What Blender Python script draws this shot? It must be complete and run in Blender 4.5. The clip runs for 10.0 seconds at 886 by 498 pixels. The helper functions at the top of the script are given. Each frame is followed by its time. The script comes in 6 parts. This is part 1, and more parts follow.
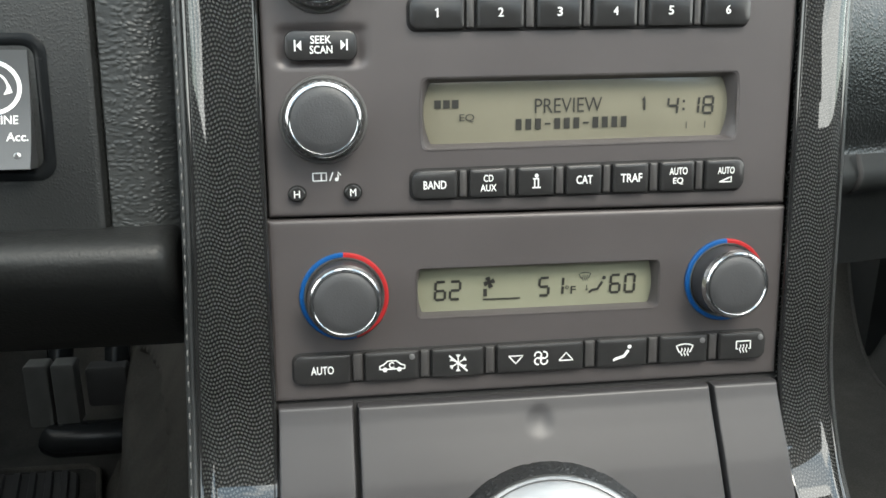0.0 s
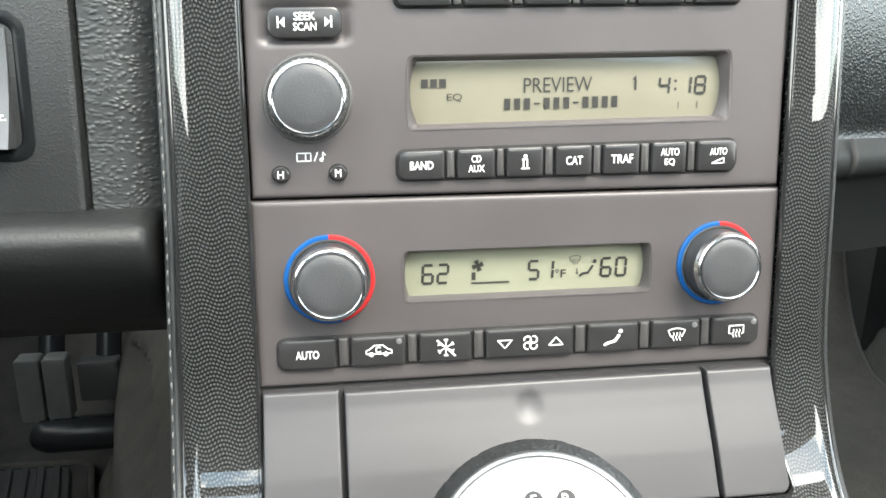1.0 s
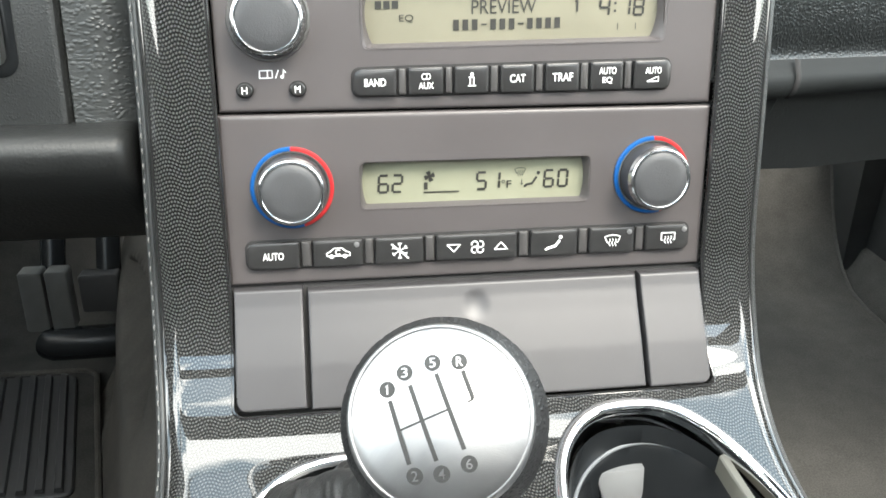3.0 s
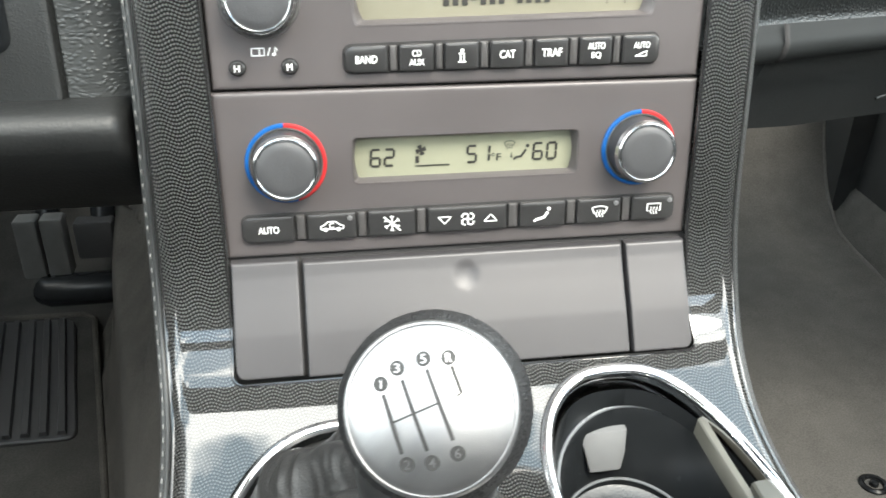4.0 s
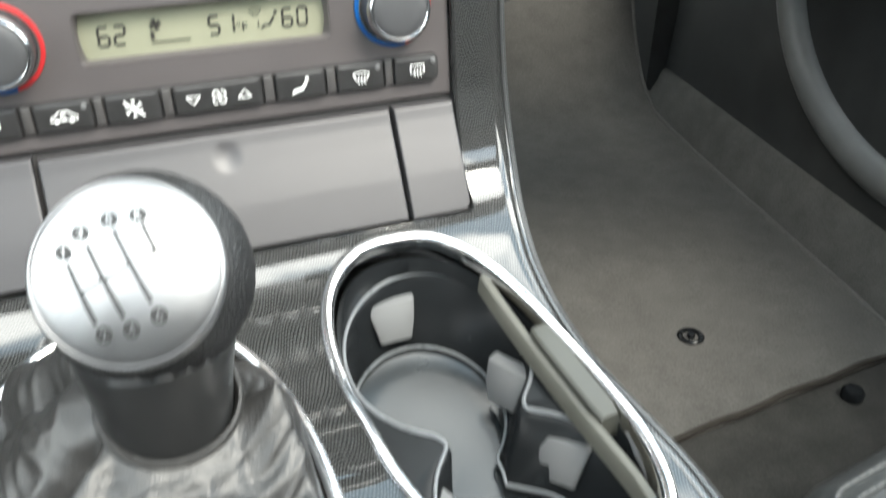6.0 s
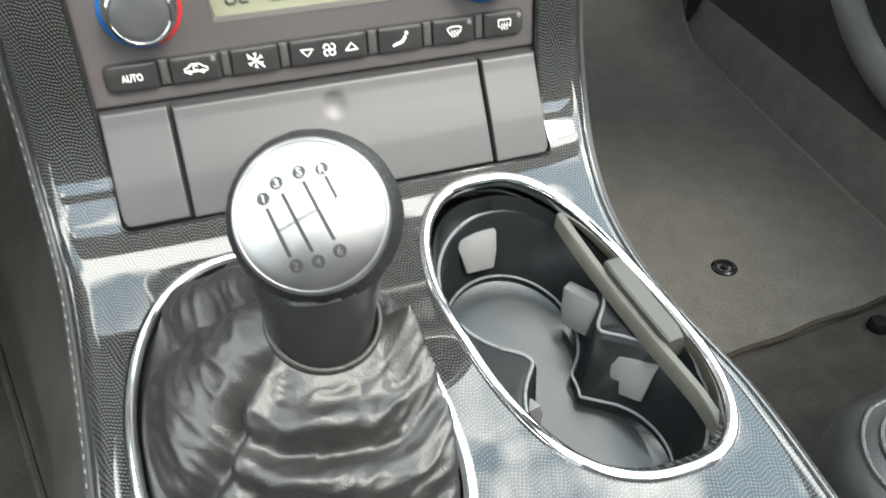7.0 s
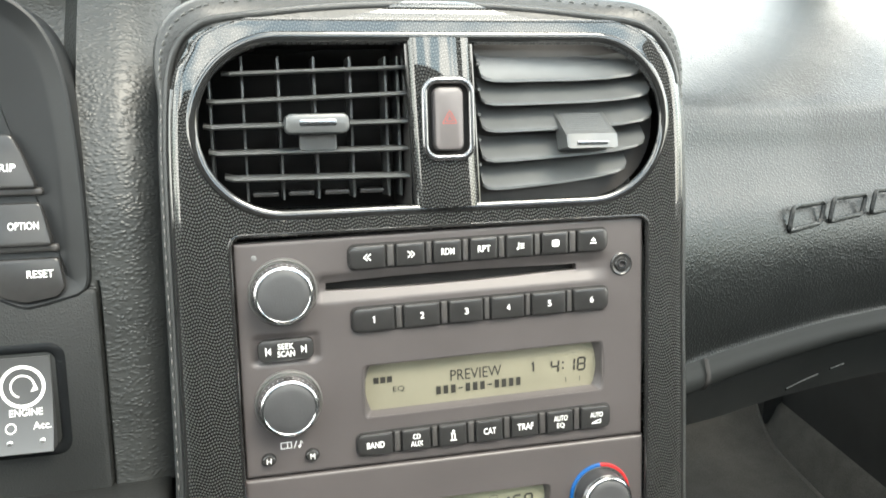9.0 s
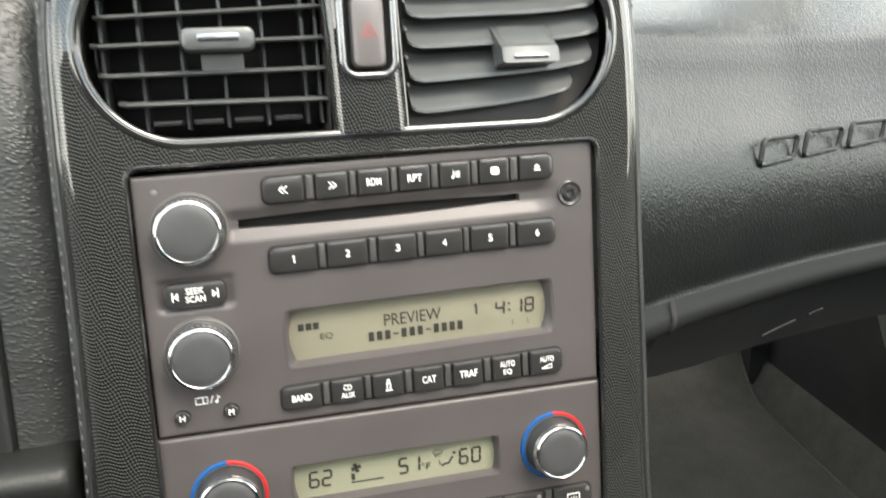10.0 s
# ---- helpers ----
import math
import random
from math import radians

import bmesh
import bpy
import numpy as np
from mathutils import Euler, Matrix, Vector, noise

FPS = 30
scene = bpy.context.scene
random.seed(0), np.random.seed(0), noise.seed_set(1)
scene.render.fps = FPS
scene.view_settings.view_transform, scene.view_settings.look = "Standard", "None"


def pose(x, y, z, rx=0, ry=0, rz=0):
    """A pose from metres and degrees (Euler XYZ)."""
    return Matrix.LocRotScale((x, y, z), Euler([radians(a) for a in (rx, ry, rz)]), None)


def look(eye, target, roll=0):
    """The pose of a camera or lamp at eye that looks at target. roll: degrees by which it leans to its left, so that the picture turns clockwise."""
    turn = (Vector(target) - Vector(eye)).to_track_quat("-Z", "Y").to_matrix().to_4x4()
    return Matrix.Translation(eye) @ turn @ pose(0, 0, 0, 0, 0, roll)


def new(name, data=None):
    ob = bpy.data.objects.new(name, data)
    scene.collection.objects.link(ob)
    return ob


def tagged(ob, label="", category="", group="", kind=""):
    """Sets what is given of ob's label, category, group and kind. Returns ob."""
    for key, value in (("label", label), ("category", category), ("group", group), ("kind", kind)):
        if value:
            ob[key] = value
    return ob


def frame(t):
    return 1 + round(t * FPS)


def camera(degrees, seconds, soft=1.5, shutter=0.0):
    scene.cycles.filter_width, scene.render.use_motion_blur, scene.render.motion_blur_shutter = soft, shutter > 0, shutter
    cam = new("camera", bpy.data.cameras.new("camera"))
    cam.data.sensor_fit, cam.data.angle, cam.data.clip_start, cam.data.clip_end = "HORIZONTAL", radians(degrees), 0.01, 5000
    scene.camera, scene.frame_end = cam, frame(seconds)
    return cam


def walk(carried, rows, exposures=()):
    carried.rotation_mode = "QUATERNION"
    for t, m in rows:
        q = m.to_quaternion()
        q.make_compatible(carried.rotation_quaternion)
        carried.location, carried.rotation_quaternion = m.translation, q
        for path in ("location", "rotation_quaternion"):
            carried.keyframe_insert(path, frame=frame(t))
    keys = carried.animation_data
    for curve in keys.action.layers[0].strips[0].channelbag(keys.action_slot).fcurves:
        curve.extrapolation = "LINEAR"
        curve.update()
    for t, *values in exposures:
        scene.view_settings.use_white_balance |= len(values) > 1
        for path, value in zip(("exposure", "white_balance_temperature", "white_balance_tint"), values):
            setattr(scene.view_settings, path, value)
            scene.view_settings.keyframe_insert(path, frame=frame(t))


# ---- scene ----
# The centre stack is built upright and square; STACK leans it back and lifts it off the floor.
STACK = pose(0, 0, 0.42) @ pose(0, 0, 0, -6)
cam = camera(57.45, 10.0, soft=1.6, shutter=0.35)
PATH = [
    (0, (-0.0761, -0.2933, 0.0297), (0.2012, 1.6556, -0.3238), -0.60),
    (0.5, (-0.0748, -0.2917, 0.0259), (0.2063, 1.6566, -0.3278), -0.63),
    (1, (-0.0720, -0.2893, 0.0228), (0.2125, 1.6578, -0.3347), -0.63),
    (1.5, (-0.0664, -0.2970, 0.0280), (0.2189, 1.6377, -0.3910), -0.65),
    (2, (-0.0652, -0.3116, 0.0262), (0.2171, 1.6139, -0.4352), -0.45),
    (2.5, (-0.0577, -0.3226, 0.0293), (0.2173, 1.5940, -0.4720), -0.44),
    (2.7, (-0.0547, -0.3204, 0.0236), (0.2146, 1.5919, -0.4963), -0.45),
    (3.8, (-0.0617, -0.3242, 0.0333), (0.2074, 1.5422, -0.6332), -0.44),
    (4, (-0.0555, -0.3245, 0.0423), (0.2195, 1.5273, -0.6613), -0.46),
    (4.5, (-0.0218, -0.3192, 0.0418), (0.2562, 1.5321, -0.6621), -1.65),
    (5, (-0.0052, -0.3094, 0.0357), (0.4836, 1.4956, -0.6733), -2.47),
    (5.5, (-0.0021, -0.3060, 0.0344), (0.6059, 1.4445, -0.7181), -2.82),
    (6, (-0.0193, -0.3292, 0.0187), (0.5679, 1.3606, -0.8756), -2.66),
    (6.2, (-0.0258, -0.3469, 0.0034), (0.5305, 1.3202, -0.9512), -3.06),
    (7.3, (-0.0677, -0.3524, 0.0689), (0.4263, 1.2741, -0.9849), -2.34),
    (7.5, (-0.0731, -0.3505, 0.0855), (0.4185, 1.2923, -0.9437), -1.91),
    (8, (-0.0854, -0.3490, 0.1181), (0.3890, 1.4502, -0.6153), -1.60),
    (8.5, (-0.0899, -0.3573, 0.1351), (0.3687, 1.5395, -0.3028), -1.45),
    (9, (-0.0884, -0.3679, 0.1426), (0.3671, 1.5617, -0.1201), -1.59),
    (9.5, (-0.0770, -0.3650, 0.1322), (0.3719, 1.5718, -0.0849), -1.88),
    (10, (-0.0547, -0.3418, 0.1162), (0.4167, 1.5756, -0.2021), -3.22),
]
EXPOSURES = [(0.0, 1.72, 6850, 5), (0.5, 2.37, 6850, 6), (1.0, 2.77, 6850, 6), (2.5, 2.74, 6850, 6), (4.5, 2.74, 6900, 6), (5.5, 2.57, 6850, 6), (6.2, 2.62, 6800, 5), (7.3, 2.64, 7000, 6), (7.6, 2.74, 7100, 7), (8.2, 2.82, 7250, 10), (8.6, 2.84, 7200, 7), (9.0, 2.48, 7150, 5), (9.5, 1.76, 7100, 5), (10.0, 2.26, 7300, 8)]
walk(cam, [(t, STACK @ look(eye, target, roll)) for t, eye, target, roll in PATH], EXPOSURES)

# ---- world and light ----
SUN_UP, SUN_TURN = 52.0, 150.0
world = bpy.data.worlds.new("world")
scene.world = world
world.use_nodes = True
wn, wl = world.node_tree.nodes, world.node_tree.links
wn.clear()
sky = wn.new("ShaderNodeTexSky")
sky.sky_type, sky.sun_disc = "NISHITA", False
sky.sun_elevation, sky.sun_rotation = radians(SUN_UP), radians(SUN_TURN)
coord = wn.new("ShaderNodeTexCoord")
clouds = wn.new("ShaderNodeTexNoise")
clouds.inputs["Scale"].default_value, clouds.inputs["Detail"].default_value = 3.4, 7
turn = wn.new("ShaderNodeMapping")
turn.inputs["Location"].default_value, turn.inputs["Rotation"].default_value = (0.0, 0.0, 0.45), (0, 0, radians(140))
wl.new(coord.outputs["Generated"], turn.inputs["Vector"])
wl.new(turn.outputs["Vector"], clouds.inputs["Vector"])
ramp = wn.new("ShaderNodeValToRGB")
ramp.color_ramp.elements[0].position, ramp.color_ramp.elements[1].position = 0.47, 0.56
wl.new(clouds.outputs["Fac"], ramp.inputs["Fac"])
mix = wn.new("ShaderNodeMix")
mix.data_type = "RGBA"
mix.inputs["B"].default_value = (13.0, 13.3, 13.6, 1)
wl.new(ramp.outputs["Color"], mix.inputs["Factor"])
haze = wn.new("ShaderNodeMix")
haze.data_type = "RGBA"
haze.inputs["Factor"].default_value, haze.inputs["B"].default_value = 0.40, (4.6, 6.2, 6.7, 1)
wl.new(sky.outputs["Color"], haze.inputs["A"])
wl.new(haze.outputs["Result"], mix.inputs["A"])
back = wn.new("ShaderNodeBackground")
back.inputs["Strength"].default_value = 0.15
wl.new(mix.outputs["Result"], back.inputs["Color"])
wout = wn.new("ShaderNodeOutputWorld")
wl.new(back.outputs["Background"], wout.inputs["Surface"])

sun = new("sun", bpy.data.lights.new("sun", "SUN"))
sun.data.energy, sun.data.angle, sun.data.color = 1.0, radians(25), (1.0, 0.96, 0.9)
sun.matrix_world = pose(0, 0, 3, 90 - SUN_UP, 0, 180 - SUN_TURN)


# ---- materials ----
def ramp_between(nt, fac, a, b, lo, hi):
    r = nt.nodes.new("ShaderNodeValToRGB")
    r.color_ramp.elements[0].position, r.color_ramp.elements[1].position = lo, hi
    r.color_ramp.elements[0].color, r.color_ramp.elements[1].color = (*a, 1), (*b, 1)
    nt.links.new(fac, r.inputs["Fac"])
    return r.outputs["Color"]


def material(name, color, rough=0.5, metal=0.0, vary=0.12, scale=60.0, grain=0.0, grain_scale=2000.0, cells=0.0, cell_scale=500.0, cell_depth=0.00024, coat=0.0, stretch=(1, 1, 1), smudge=0.15, spec=0.5, fleck=0.0):
    """A surface with stains at a broad scale, grain at a fine one, and for leather a cell relief."""
    m = bpy.data.materials.new(name)
    m.use_nodes = True
    nt = m.node_tree
    n, l = nt.nodes, nt.links
    b = n["Principled BSDF"]
    tc = n.new("ShaderNodeTexCoord")
    mp = n.new("ShaderNodeMapping")
    mp.inputs["Scale"].default_value = stretch
    l.new(tc.outputs["Object"], mp.inputs["Vector"])
    broad = n.new("ShaderNodeTexNoise")
    broad.inputs["Scale"].default_value, broad.inputs["Detail"].default_value = scale, 5
    l.new(mp.outputs["Vector"], broad.inputs["Vector"])
    dark = tuple(c * (1 - vary) for c in color)
    light = tuple(min(1, c * (1 + vary)) for c in color)
    tone = ramp_between(nt, broad.outputs["Fac"], dark, light, 0.3, 0.7)
    if fleck:
        pile = n.new("ShaderNodeTexNoise")
        pile.inputs["Scale"].default_value, pile.inputs["Detail"].default_value = 520, 4
        l.new(mp.outputs["Vector"], pile.inputs["Vector"])
        tuft = n.new("ShaderNodeMix")
        tuft.data_type, tuft.blend_type = "RGBA", "MULTIPLY"
        tuft.inputs["Factor"].default_value = 1.0
        l.new(tone, tuft.inputs["A"])
        l.new(ramp_between(nt, pile.outputs["Fac"], (1 - fleck,) * 3, (1 + fleck,) * 3, 0.36, 0.64), tuft.inputs["B"])
        tone = tuft.outputs["Result"]
    l.new(tone, b.inputs["Base Color"])
    rr = n.new("ShaderNodeMapRange")
    rr.inputs["To Min"].default_value, rr.inputs["To Max"].default_value = max(0.0, rough * (1 - smudge)), min(1, rough * (1 + smudge))
    l.new(broad.outputs["Fac"], rr.inputs["Value"])
    l.new(rr.outputs["Result"], b.inputs["Roughness"])
    b.inputs["Metallic"].default_value, b.inputs["Specular IOR Level"].default_value = metal, spec
    if coat:
        b.inputs["Coat Weight"].default_value, b.inputs["Coat Roughness"].default_value = coat, 0.03
    last = None
    if cells:
        warp = n.new("ShaderNodeTexNoise")
        warp.inputs["Scale"].default_value, warp.inputs["Detail"].default_value = cell_scale * 0.18, 1
        l.new(mp.outputs["Vector"], warp.inputs["Vector"])
        add = n.new("ShaderNodeVectorMath")
        add.operation = "MULTIPLY_ADD"
        add.inputs[1].default_value = (2.2 / cell_scale,) * 3
        l.new(warp.outputs["Color"], add.inputs[0])
        l.new(mp.outputs["Vector"], add.inputs[2])
        v = n.new("ShaderNodeTexVoronoi")
        v.feature = "F1"
        v.inputs["Scale"].default_value = cell_scale
        l.new(add.outputs["Vector"], v.inputs["Vector"])
        edge = n.new("ShaderNodeMapRange")
        edge.interpolation_type = "SMOOTHSTEP"
        edge.inputs["From Max"].default_value = 0.70
        edge.inputs["To Min"].default_value, edge.inputs["To Max"].default_value = 1.0, 0.0
        l.new(v.outputs["Distance"], edge.inputs["Value"])
        bump = n.new("ShaderNodeBump")
        bump.inputs["Strength"].default_value, bump.inputs["Distance"].default_value = cells, cell_depth
        l.new(edge.outputs["Result"], bump.inputs["Height"])
        last = bump
    if grain:
        fine = n.new("ShaderNodeTexNoise")
        fine.inputs["Scale"].default_value, fine.inputs["Detail"].default_value = grain_scale, 3
        l.new(mp.outputs["Vector"], fine.inputs["Vector"])
        bump = n.new("ShaderNodeBump")
        bump.inputs["Strength"].default_value, bump.inputs["Distance"].default_value = grain, 0.0003
        l.new(fine.outputs["Fac"], bump.inputs["Height"])
        if last:
            l.new(last.outputs["Normal"], bump.inputs["Normal"])
        last = bump
    if last:
        l.new(last.outputs["Normal"], b.inputs["Normal"])
    return m


def dimple_material():
    """Gloss-lacquered black film with wavy rows of small grey dots, laid out along the trim in metres."""
    m = bpy.data.materials.new("dimpled_trim")
    m.use_nodes = True
    nt = m.node_tree
    n, l = nt.nodes, nt.links
    b = n["Principled BSDF"]
    tc = n.new("ShaderNodeTexCoord")
    sep = n.new("ShaderNodeSeparateXYZ")
    l.new(tc.outputs["UV"], sep.inputs["Vector"])

    def op(kind, a, c=None, d=None):
        k = n.new("ShaderNodeMath")
        k.operation = kind
        for i, v in enumerate((a, c, d)):
            if v is None:
                continue
            if isinstance(v, (int, float)):
                k.inputs[i].default_value = v
            else:
                l.new(v, k.inputs[i])
        return k.outputs["Value"]

    x, s = sep.outputs["X"], sep.outputs["Y"]
    wob = n.new("ShaderNodeTexNoise")
    wob.inputs["Scale"].default_value, wob.inputs["Detail"].default_value = 16, 2
    l.new(tc.outputs["UV"], wob.inputs["Vector"])
    turn = op("ADD", op("MULTIPLY", wob.outputs["Fac"], 2.6), op("MULTIPLY", s, 45.0))
    s2 = op("ADD", s, op("MULTIPLY", op("SINE", op("ADD", op("MULTIPLY", x, 2 * math.pi / 0.0128), turn)), 0.00105))
    x2 = op("ADD", x, op("MULTIPLY", op("SINE", op("ADD", op("MULTIPLY", s, 2 * math.pi / 0.026), turn)), 0.0004))
    row = op("MULTIPLY", s2, 1 / 0.00158)
    half = op("MULTIPLY", op("PINGPONG", op("FLOOR", row), 1.0), 0.5)
    fx = op("SUBTRACT", op("FRACT", op("ADD", op("MULTIPLY", x2, 1 / 0.00128), half)), 0.5)
    fz = op("SUBTRACT", op("FRACT", row), 0.5)
    dots = op("SQRT", op("ADD", op("MULTIPLY", fx, fx), op("MULTIPLY", op("MULTIPLY", fz, fz), 1.5)))
    l.new(ramp_between(nt, dots, (0.052, 0.052, 0.050), (0.009, 0.0091, 0.009), 0.20, 0.40), b.inputs["Base Color"])
    b.inputs["Roughness"].default_value, b.inputs["Specular IOR Level"].default_value = 0.45, 0.12
    b.inputs["Coat Weight"].default_value, b.inputs["Coat Roughness"].default_value, b.inputs["Coat IOR"].default_value = 1.0, 0.015, 1.66
    return m


M_TRIM = dimple_material()
M_EDGE = material("gloss_black_edge", (0.014, 0.014, 0.014), 0.10, 0.0, 0.1, 60, coat=1.0)
M_FACE = material("satin_grey_plastic", (0.077, 0.068, 0.068), 0.40, 0.2, 0.05, 25, 0.12, 3500)
M_DRAWER = material("satin_grey_door_plastic", (0.043, 0.0405, 0.042), 0.40, 0.25, 0.04, 20, 0.10, 3500)
M_BUTTON = material("black_button_plastic", (0.025, 0.0243, 0.0243), 0.24, 0.0, 0.1, 90, 0.1, 4000)
M_RIB = material("dark_rib_plastic", (0.05, 0.047, 0.046), 0.4, 0.1, 0.1, 90)
M_GAP = material("black_recess", (0.022, 0.021, 0.021), 0.7, 0.0, 0.2, 60, spec=0.15)
M_WHITE = material("white_print", (0.82, 0.82, 0.80), 0.5, 0.0, 0.03, 300)
M_KNOBRIM = material("worn_chrome", (0.60, 0.60, 0.61), 0.17, 1.0, 0.05, 120)
M_CHROME = material("polished_chrome", (0.80, 0.80, 0.81), 0.08, 1.0, 0.03, 120)
M_SATIN = material("satin_chrome", (0.34, 0.34, 0.35), 0.22, 1.0, 0.05, 120)
M_BARREL = material("dark_satin_barrel", (0.42, 0.42, 0.42), 0.30, 0.9, 0.08, 120)
M_COLLAR = material("pale_satin_collar", (0.20, 0.195, 0.19), 0.34, 0.7, 0.05, 120)
M_KNOBSIDE = material("dark_ribbed_plastic", (0.030, 0.030, 0.031), 0.36, 0.0, 0.1, 120)
M_CAP = material("knob_cap_plastic", (0.046, 0.046, 0.048), 0.44, 0.05, 0.12, 80, 0.35, 1800)
M_BLUE = material("blue_ring_plastic", (0.003, 0.062, 0.21), 0.45, 0.0, 0.05, 200, spec=0.2)
M_RED = material("red_ring_plastic", (0.32, 0.018, 0.020), 0.45, 0.0, 0.05, 200, spec=0.2)
M_LCD1 = material("radio_display_glass", (0.195, 0.183, 0.138), 0.2, 0.0, 0.05, 30, coat=0.3)
M_LCD2 = material("climate_display_glass", (0.225, 0.225, 0.163), 0.22, 0.0, 0.05, 30, coat=0.3)
M_INK = material("display_segment_ink", (0.022, 0.021, 0.018), 0.4, 0.0, 0.05, 300)
M_LEATHER = material("black_grained_leather", (0.026, 0.0275, 0.027), 0.40, 0.0, 0.15, 30, 0.35, 800, 0.8, 520, 0.00030, stretch=(0.75, 1, 1.15), spec=0.52)
M_DASH = material("black_dashboard_leather", (0.008, 0.0088, 0.0088), 0.31, 0.0, 0.12, 30, 0.15, 800, 0.7, 520, 0.00024, stretch=(0.75, 1, 1.25), spec=0.25)
M_SMOOTH = material("black_smooth_leather", (0.030, 0.031, 0.031), 0.38, 0.0, 0.15, 30, 0.2, 2800, 0.35, 1000)
M_GAITER = material("supple_black_leather", (0.0145, 0.0138, 0.0132), 0.42, 0.0, 0.2, 60, 0.30, 1300, 0.4, 800, 0.00014, stretch=(1.4, 1.4, 0.8), spec=0.55)
M_PLASTIC = material("black_grained_plastic", (0.016, 0.017, 0.017), 0.5, 0.0, 0.15, 30, 0.2, 2000, 0.7, 950, 0.00013, spec=0.42)
M_SEAM = material("dark_grey_thread", (0.10, 0.10, 0.098), 0.8, 0.0, 0.15, 900)
M_THREAD = material("grey_thread", (0.13, 0.13, 0.126), 0.8, 0.0, 0.15, 900)
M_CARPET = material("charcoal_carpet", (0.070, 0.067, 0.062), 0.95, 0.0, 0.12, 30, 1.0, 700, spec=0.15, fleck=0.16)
M_CARPET2 = material("dark_side_carpet", (0.076, 0.074, 0.069), 0.95, 0.0, 0.16, 30, 1.0, 900, spec=0.2, fleck=0.16)
M_RING = material("grey_ring_plastic", (0.14, 0.142, 0.14), 0.36, 0.0, 0.12, 20, 0.3, 1600)
M_LOWLIP = material("satin_black_lip", (0.013, 0.014, 0.014), 0.55, 0.0, 0.1, 20, 0.15, 2500, spec=0.06)
M_DOOR = material("matt_black_lining", (0.032, 0.033, 0.033), 0.6, 0.0, 0.2, 20, 0.3, 1500, spec=0.3)
M_WELT = material("woven_grey_welt", (0.088, 0.085, 0.079), 0.9, 0.0, 0.15, 200, 0.6, 1200, spec=0.2)
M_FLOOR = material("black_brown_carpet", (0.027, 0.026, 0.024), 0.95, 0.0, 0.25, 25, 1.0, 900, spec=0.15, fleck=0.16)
M_HEM = material("brown_black_binding", (0.022, 0.019, 0.016), 0.85, 0.0, 0.3, 40, 0.6, 900, spec=0.2)
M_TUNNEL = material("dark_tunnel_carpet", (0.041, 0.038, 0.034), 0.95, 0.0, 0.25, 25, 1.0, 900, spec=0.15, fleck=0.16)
M_PEDAL = material("worn_pedal_rubber", (0.044, 0.045, 0.044), 0.55, 0.0, 0.2, 60, 0.3, 1500)
M_RUBBER = material("black_rubber", (0.014, 0.014, 0.0147), 0.6, 0.0, 0.2, 50, 0.2, 1500)
M_GRIP = material("grey_rubber_grip", (0.110, 0.110, 0.110), 0.55, 0.0, 0.06, 90)
M_CUP = material("black_moulded_plastic", (0.008, 0.0088, 0.0095), 0.26, 0.0, 0.12, 60, 0.08, 1500, spec=0.12)
M_LIP = material("pale_plastic_edge", (0.11, 0.115, 0.12), 0.28, 0.0, 0.1, 90)
M_CUPFLOOR = material("dark_rubber_cup_floor", (0.011, 0.013, 0.014), 0.20, 0.0, 0.15, 60, 0.2, 900)
M_TONGUE = material("dark_olive_plastic", (0.036, 0.036, 0.030), 0.42, 0.0, 0.08, 60)
M_STRIP = material("olive_grey_plastic", (0.062, 0.060, 0.050), 0.38, 0.0, 0.08, 60)
M_BRUSHED = material("brushed_aluminium", (0.32, 0.317, 0.32), 0.40, 1.0, 0.06, 60, 0.08, 800, stretch=(1, 12, 1))
M_ENGRAVE = material("dark_engraving", (0.034, 0.034, 0.034), 0.6, 0.0, 0.1, 300, spec=0.15)
M_KNURL = material("knurled_black_rubber", (0.010, 0.010, 0.0105), 0.5, 0.0, 0.2, 50, 0.3, 1500, 1.0, 900)
M_HAZARD = material("grey_switch_plastic", (0.12, 0.108, 0.108), 0.42, 0.0, 0.06, 90)
M_HAZTRI = material("faded_red_print", (0.34, 0.07, 0.06), 0.5, 0.0, 0.05, 200)
M_SLAT = material("charcoal_slat_plastic", (0.080, 0.083, 0.084), 0.28, 0.0, 0.08, 80, spec=0.7, smudge=0.03)
M_GUNMETAL = material("dark_bright_bead", (0.20, 0.20, 0.205), 0.20, 0.9, 0.06, 90)
M_SILVER = material("silver_key_plastic", (0.085, 0.086, 0.088), 0.42, 0.5, 0.05, 60)
M_POD = material("smooth_black_housing", (0.014, 0.015, 0.016), 0.42, 0.0, 0.1, 40, 0.1, 3000, spec=0.3)
M_BOLSTER = material("matt_black_padding", (0.010, 0.0105, 0.0105), 0.45, 0.0, 0.12, 30, 0.4, 800, 0.4, 520, 0.00014, spec=0.32)
M_NECK = material("satin_black_neck", (0.017, 0.017, 0.017), 0.36, 0.0, 0.1, 60, 0.12, 2500, spec=0.4)
M_SHELL = material("dark_cabin_lining", (0.05, 0.05, 0.05), 0.7, 0.0, 0.2, 8, 0.3, 600)

# ---- helpers for building ----
BASE = {}


def thing(name, base, label, category, group="", kind="", world=False):
    """An empty at the base of a thing, in the stack's own frame or in the world's."""
    ob = new(name)
    ob.empty_display_size = 0.02
    ob.matrix_world = (world if isinstance(world, Matrix) else Matrix() if world else STACK) @ Matrix.Translation(base)
    BASE[ob] = Vector(base)
    return tagged(ob, label, category, group, kind)


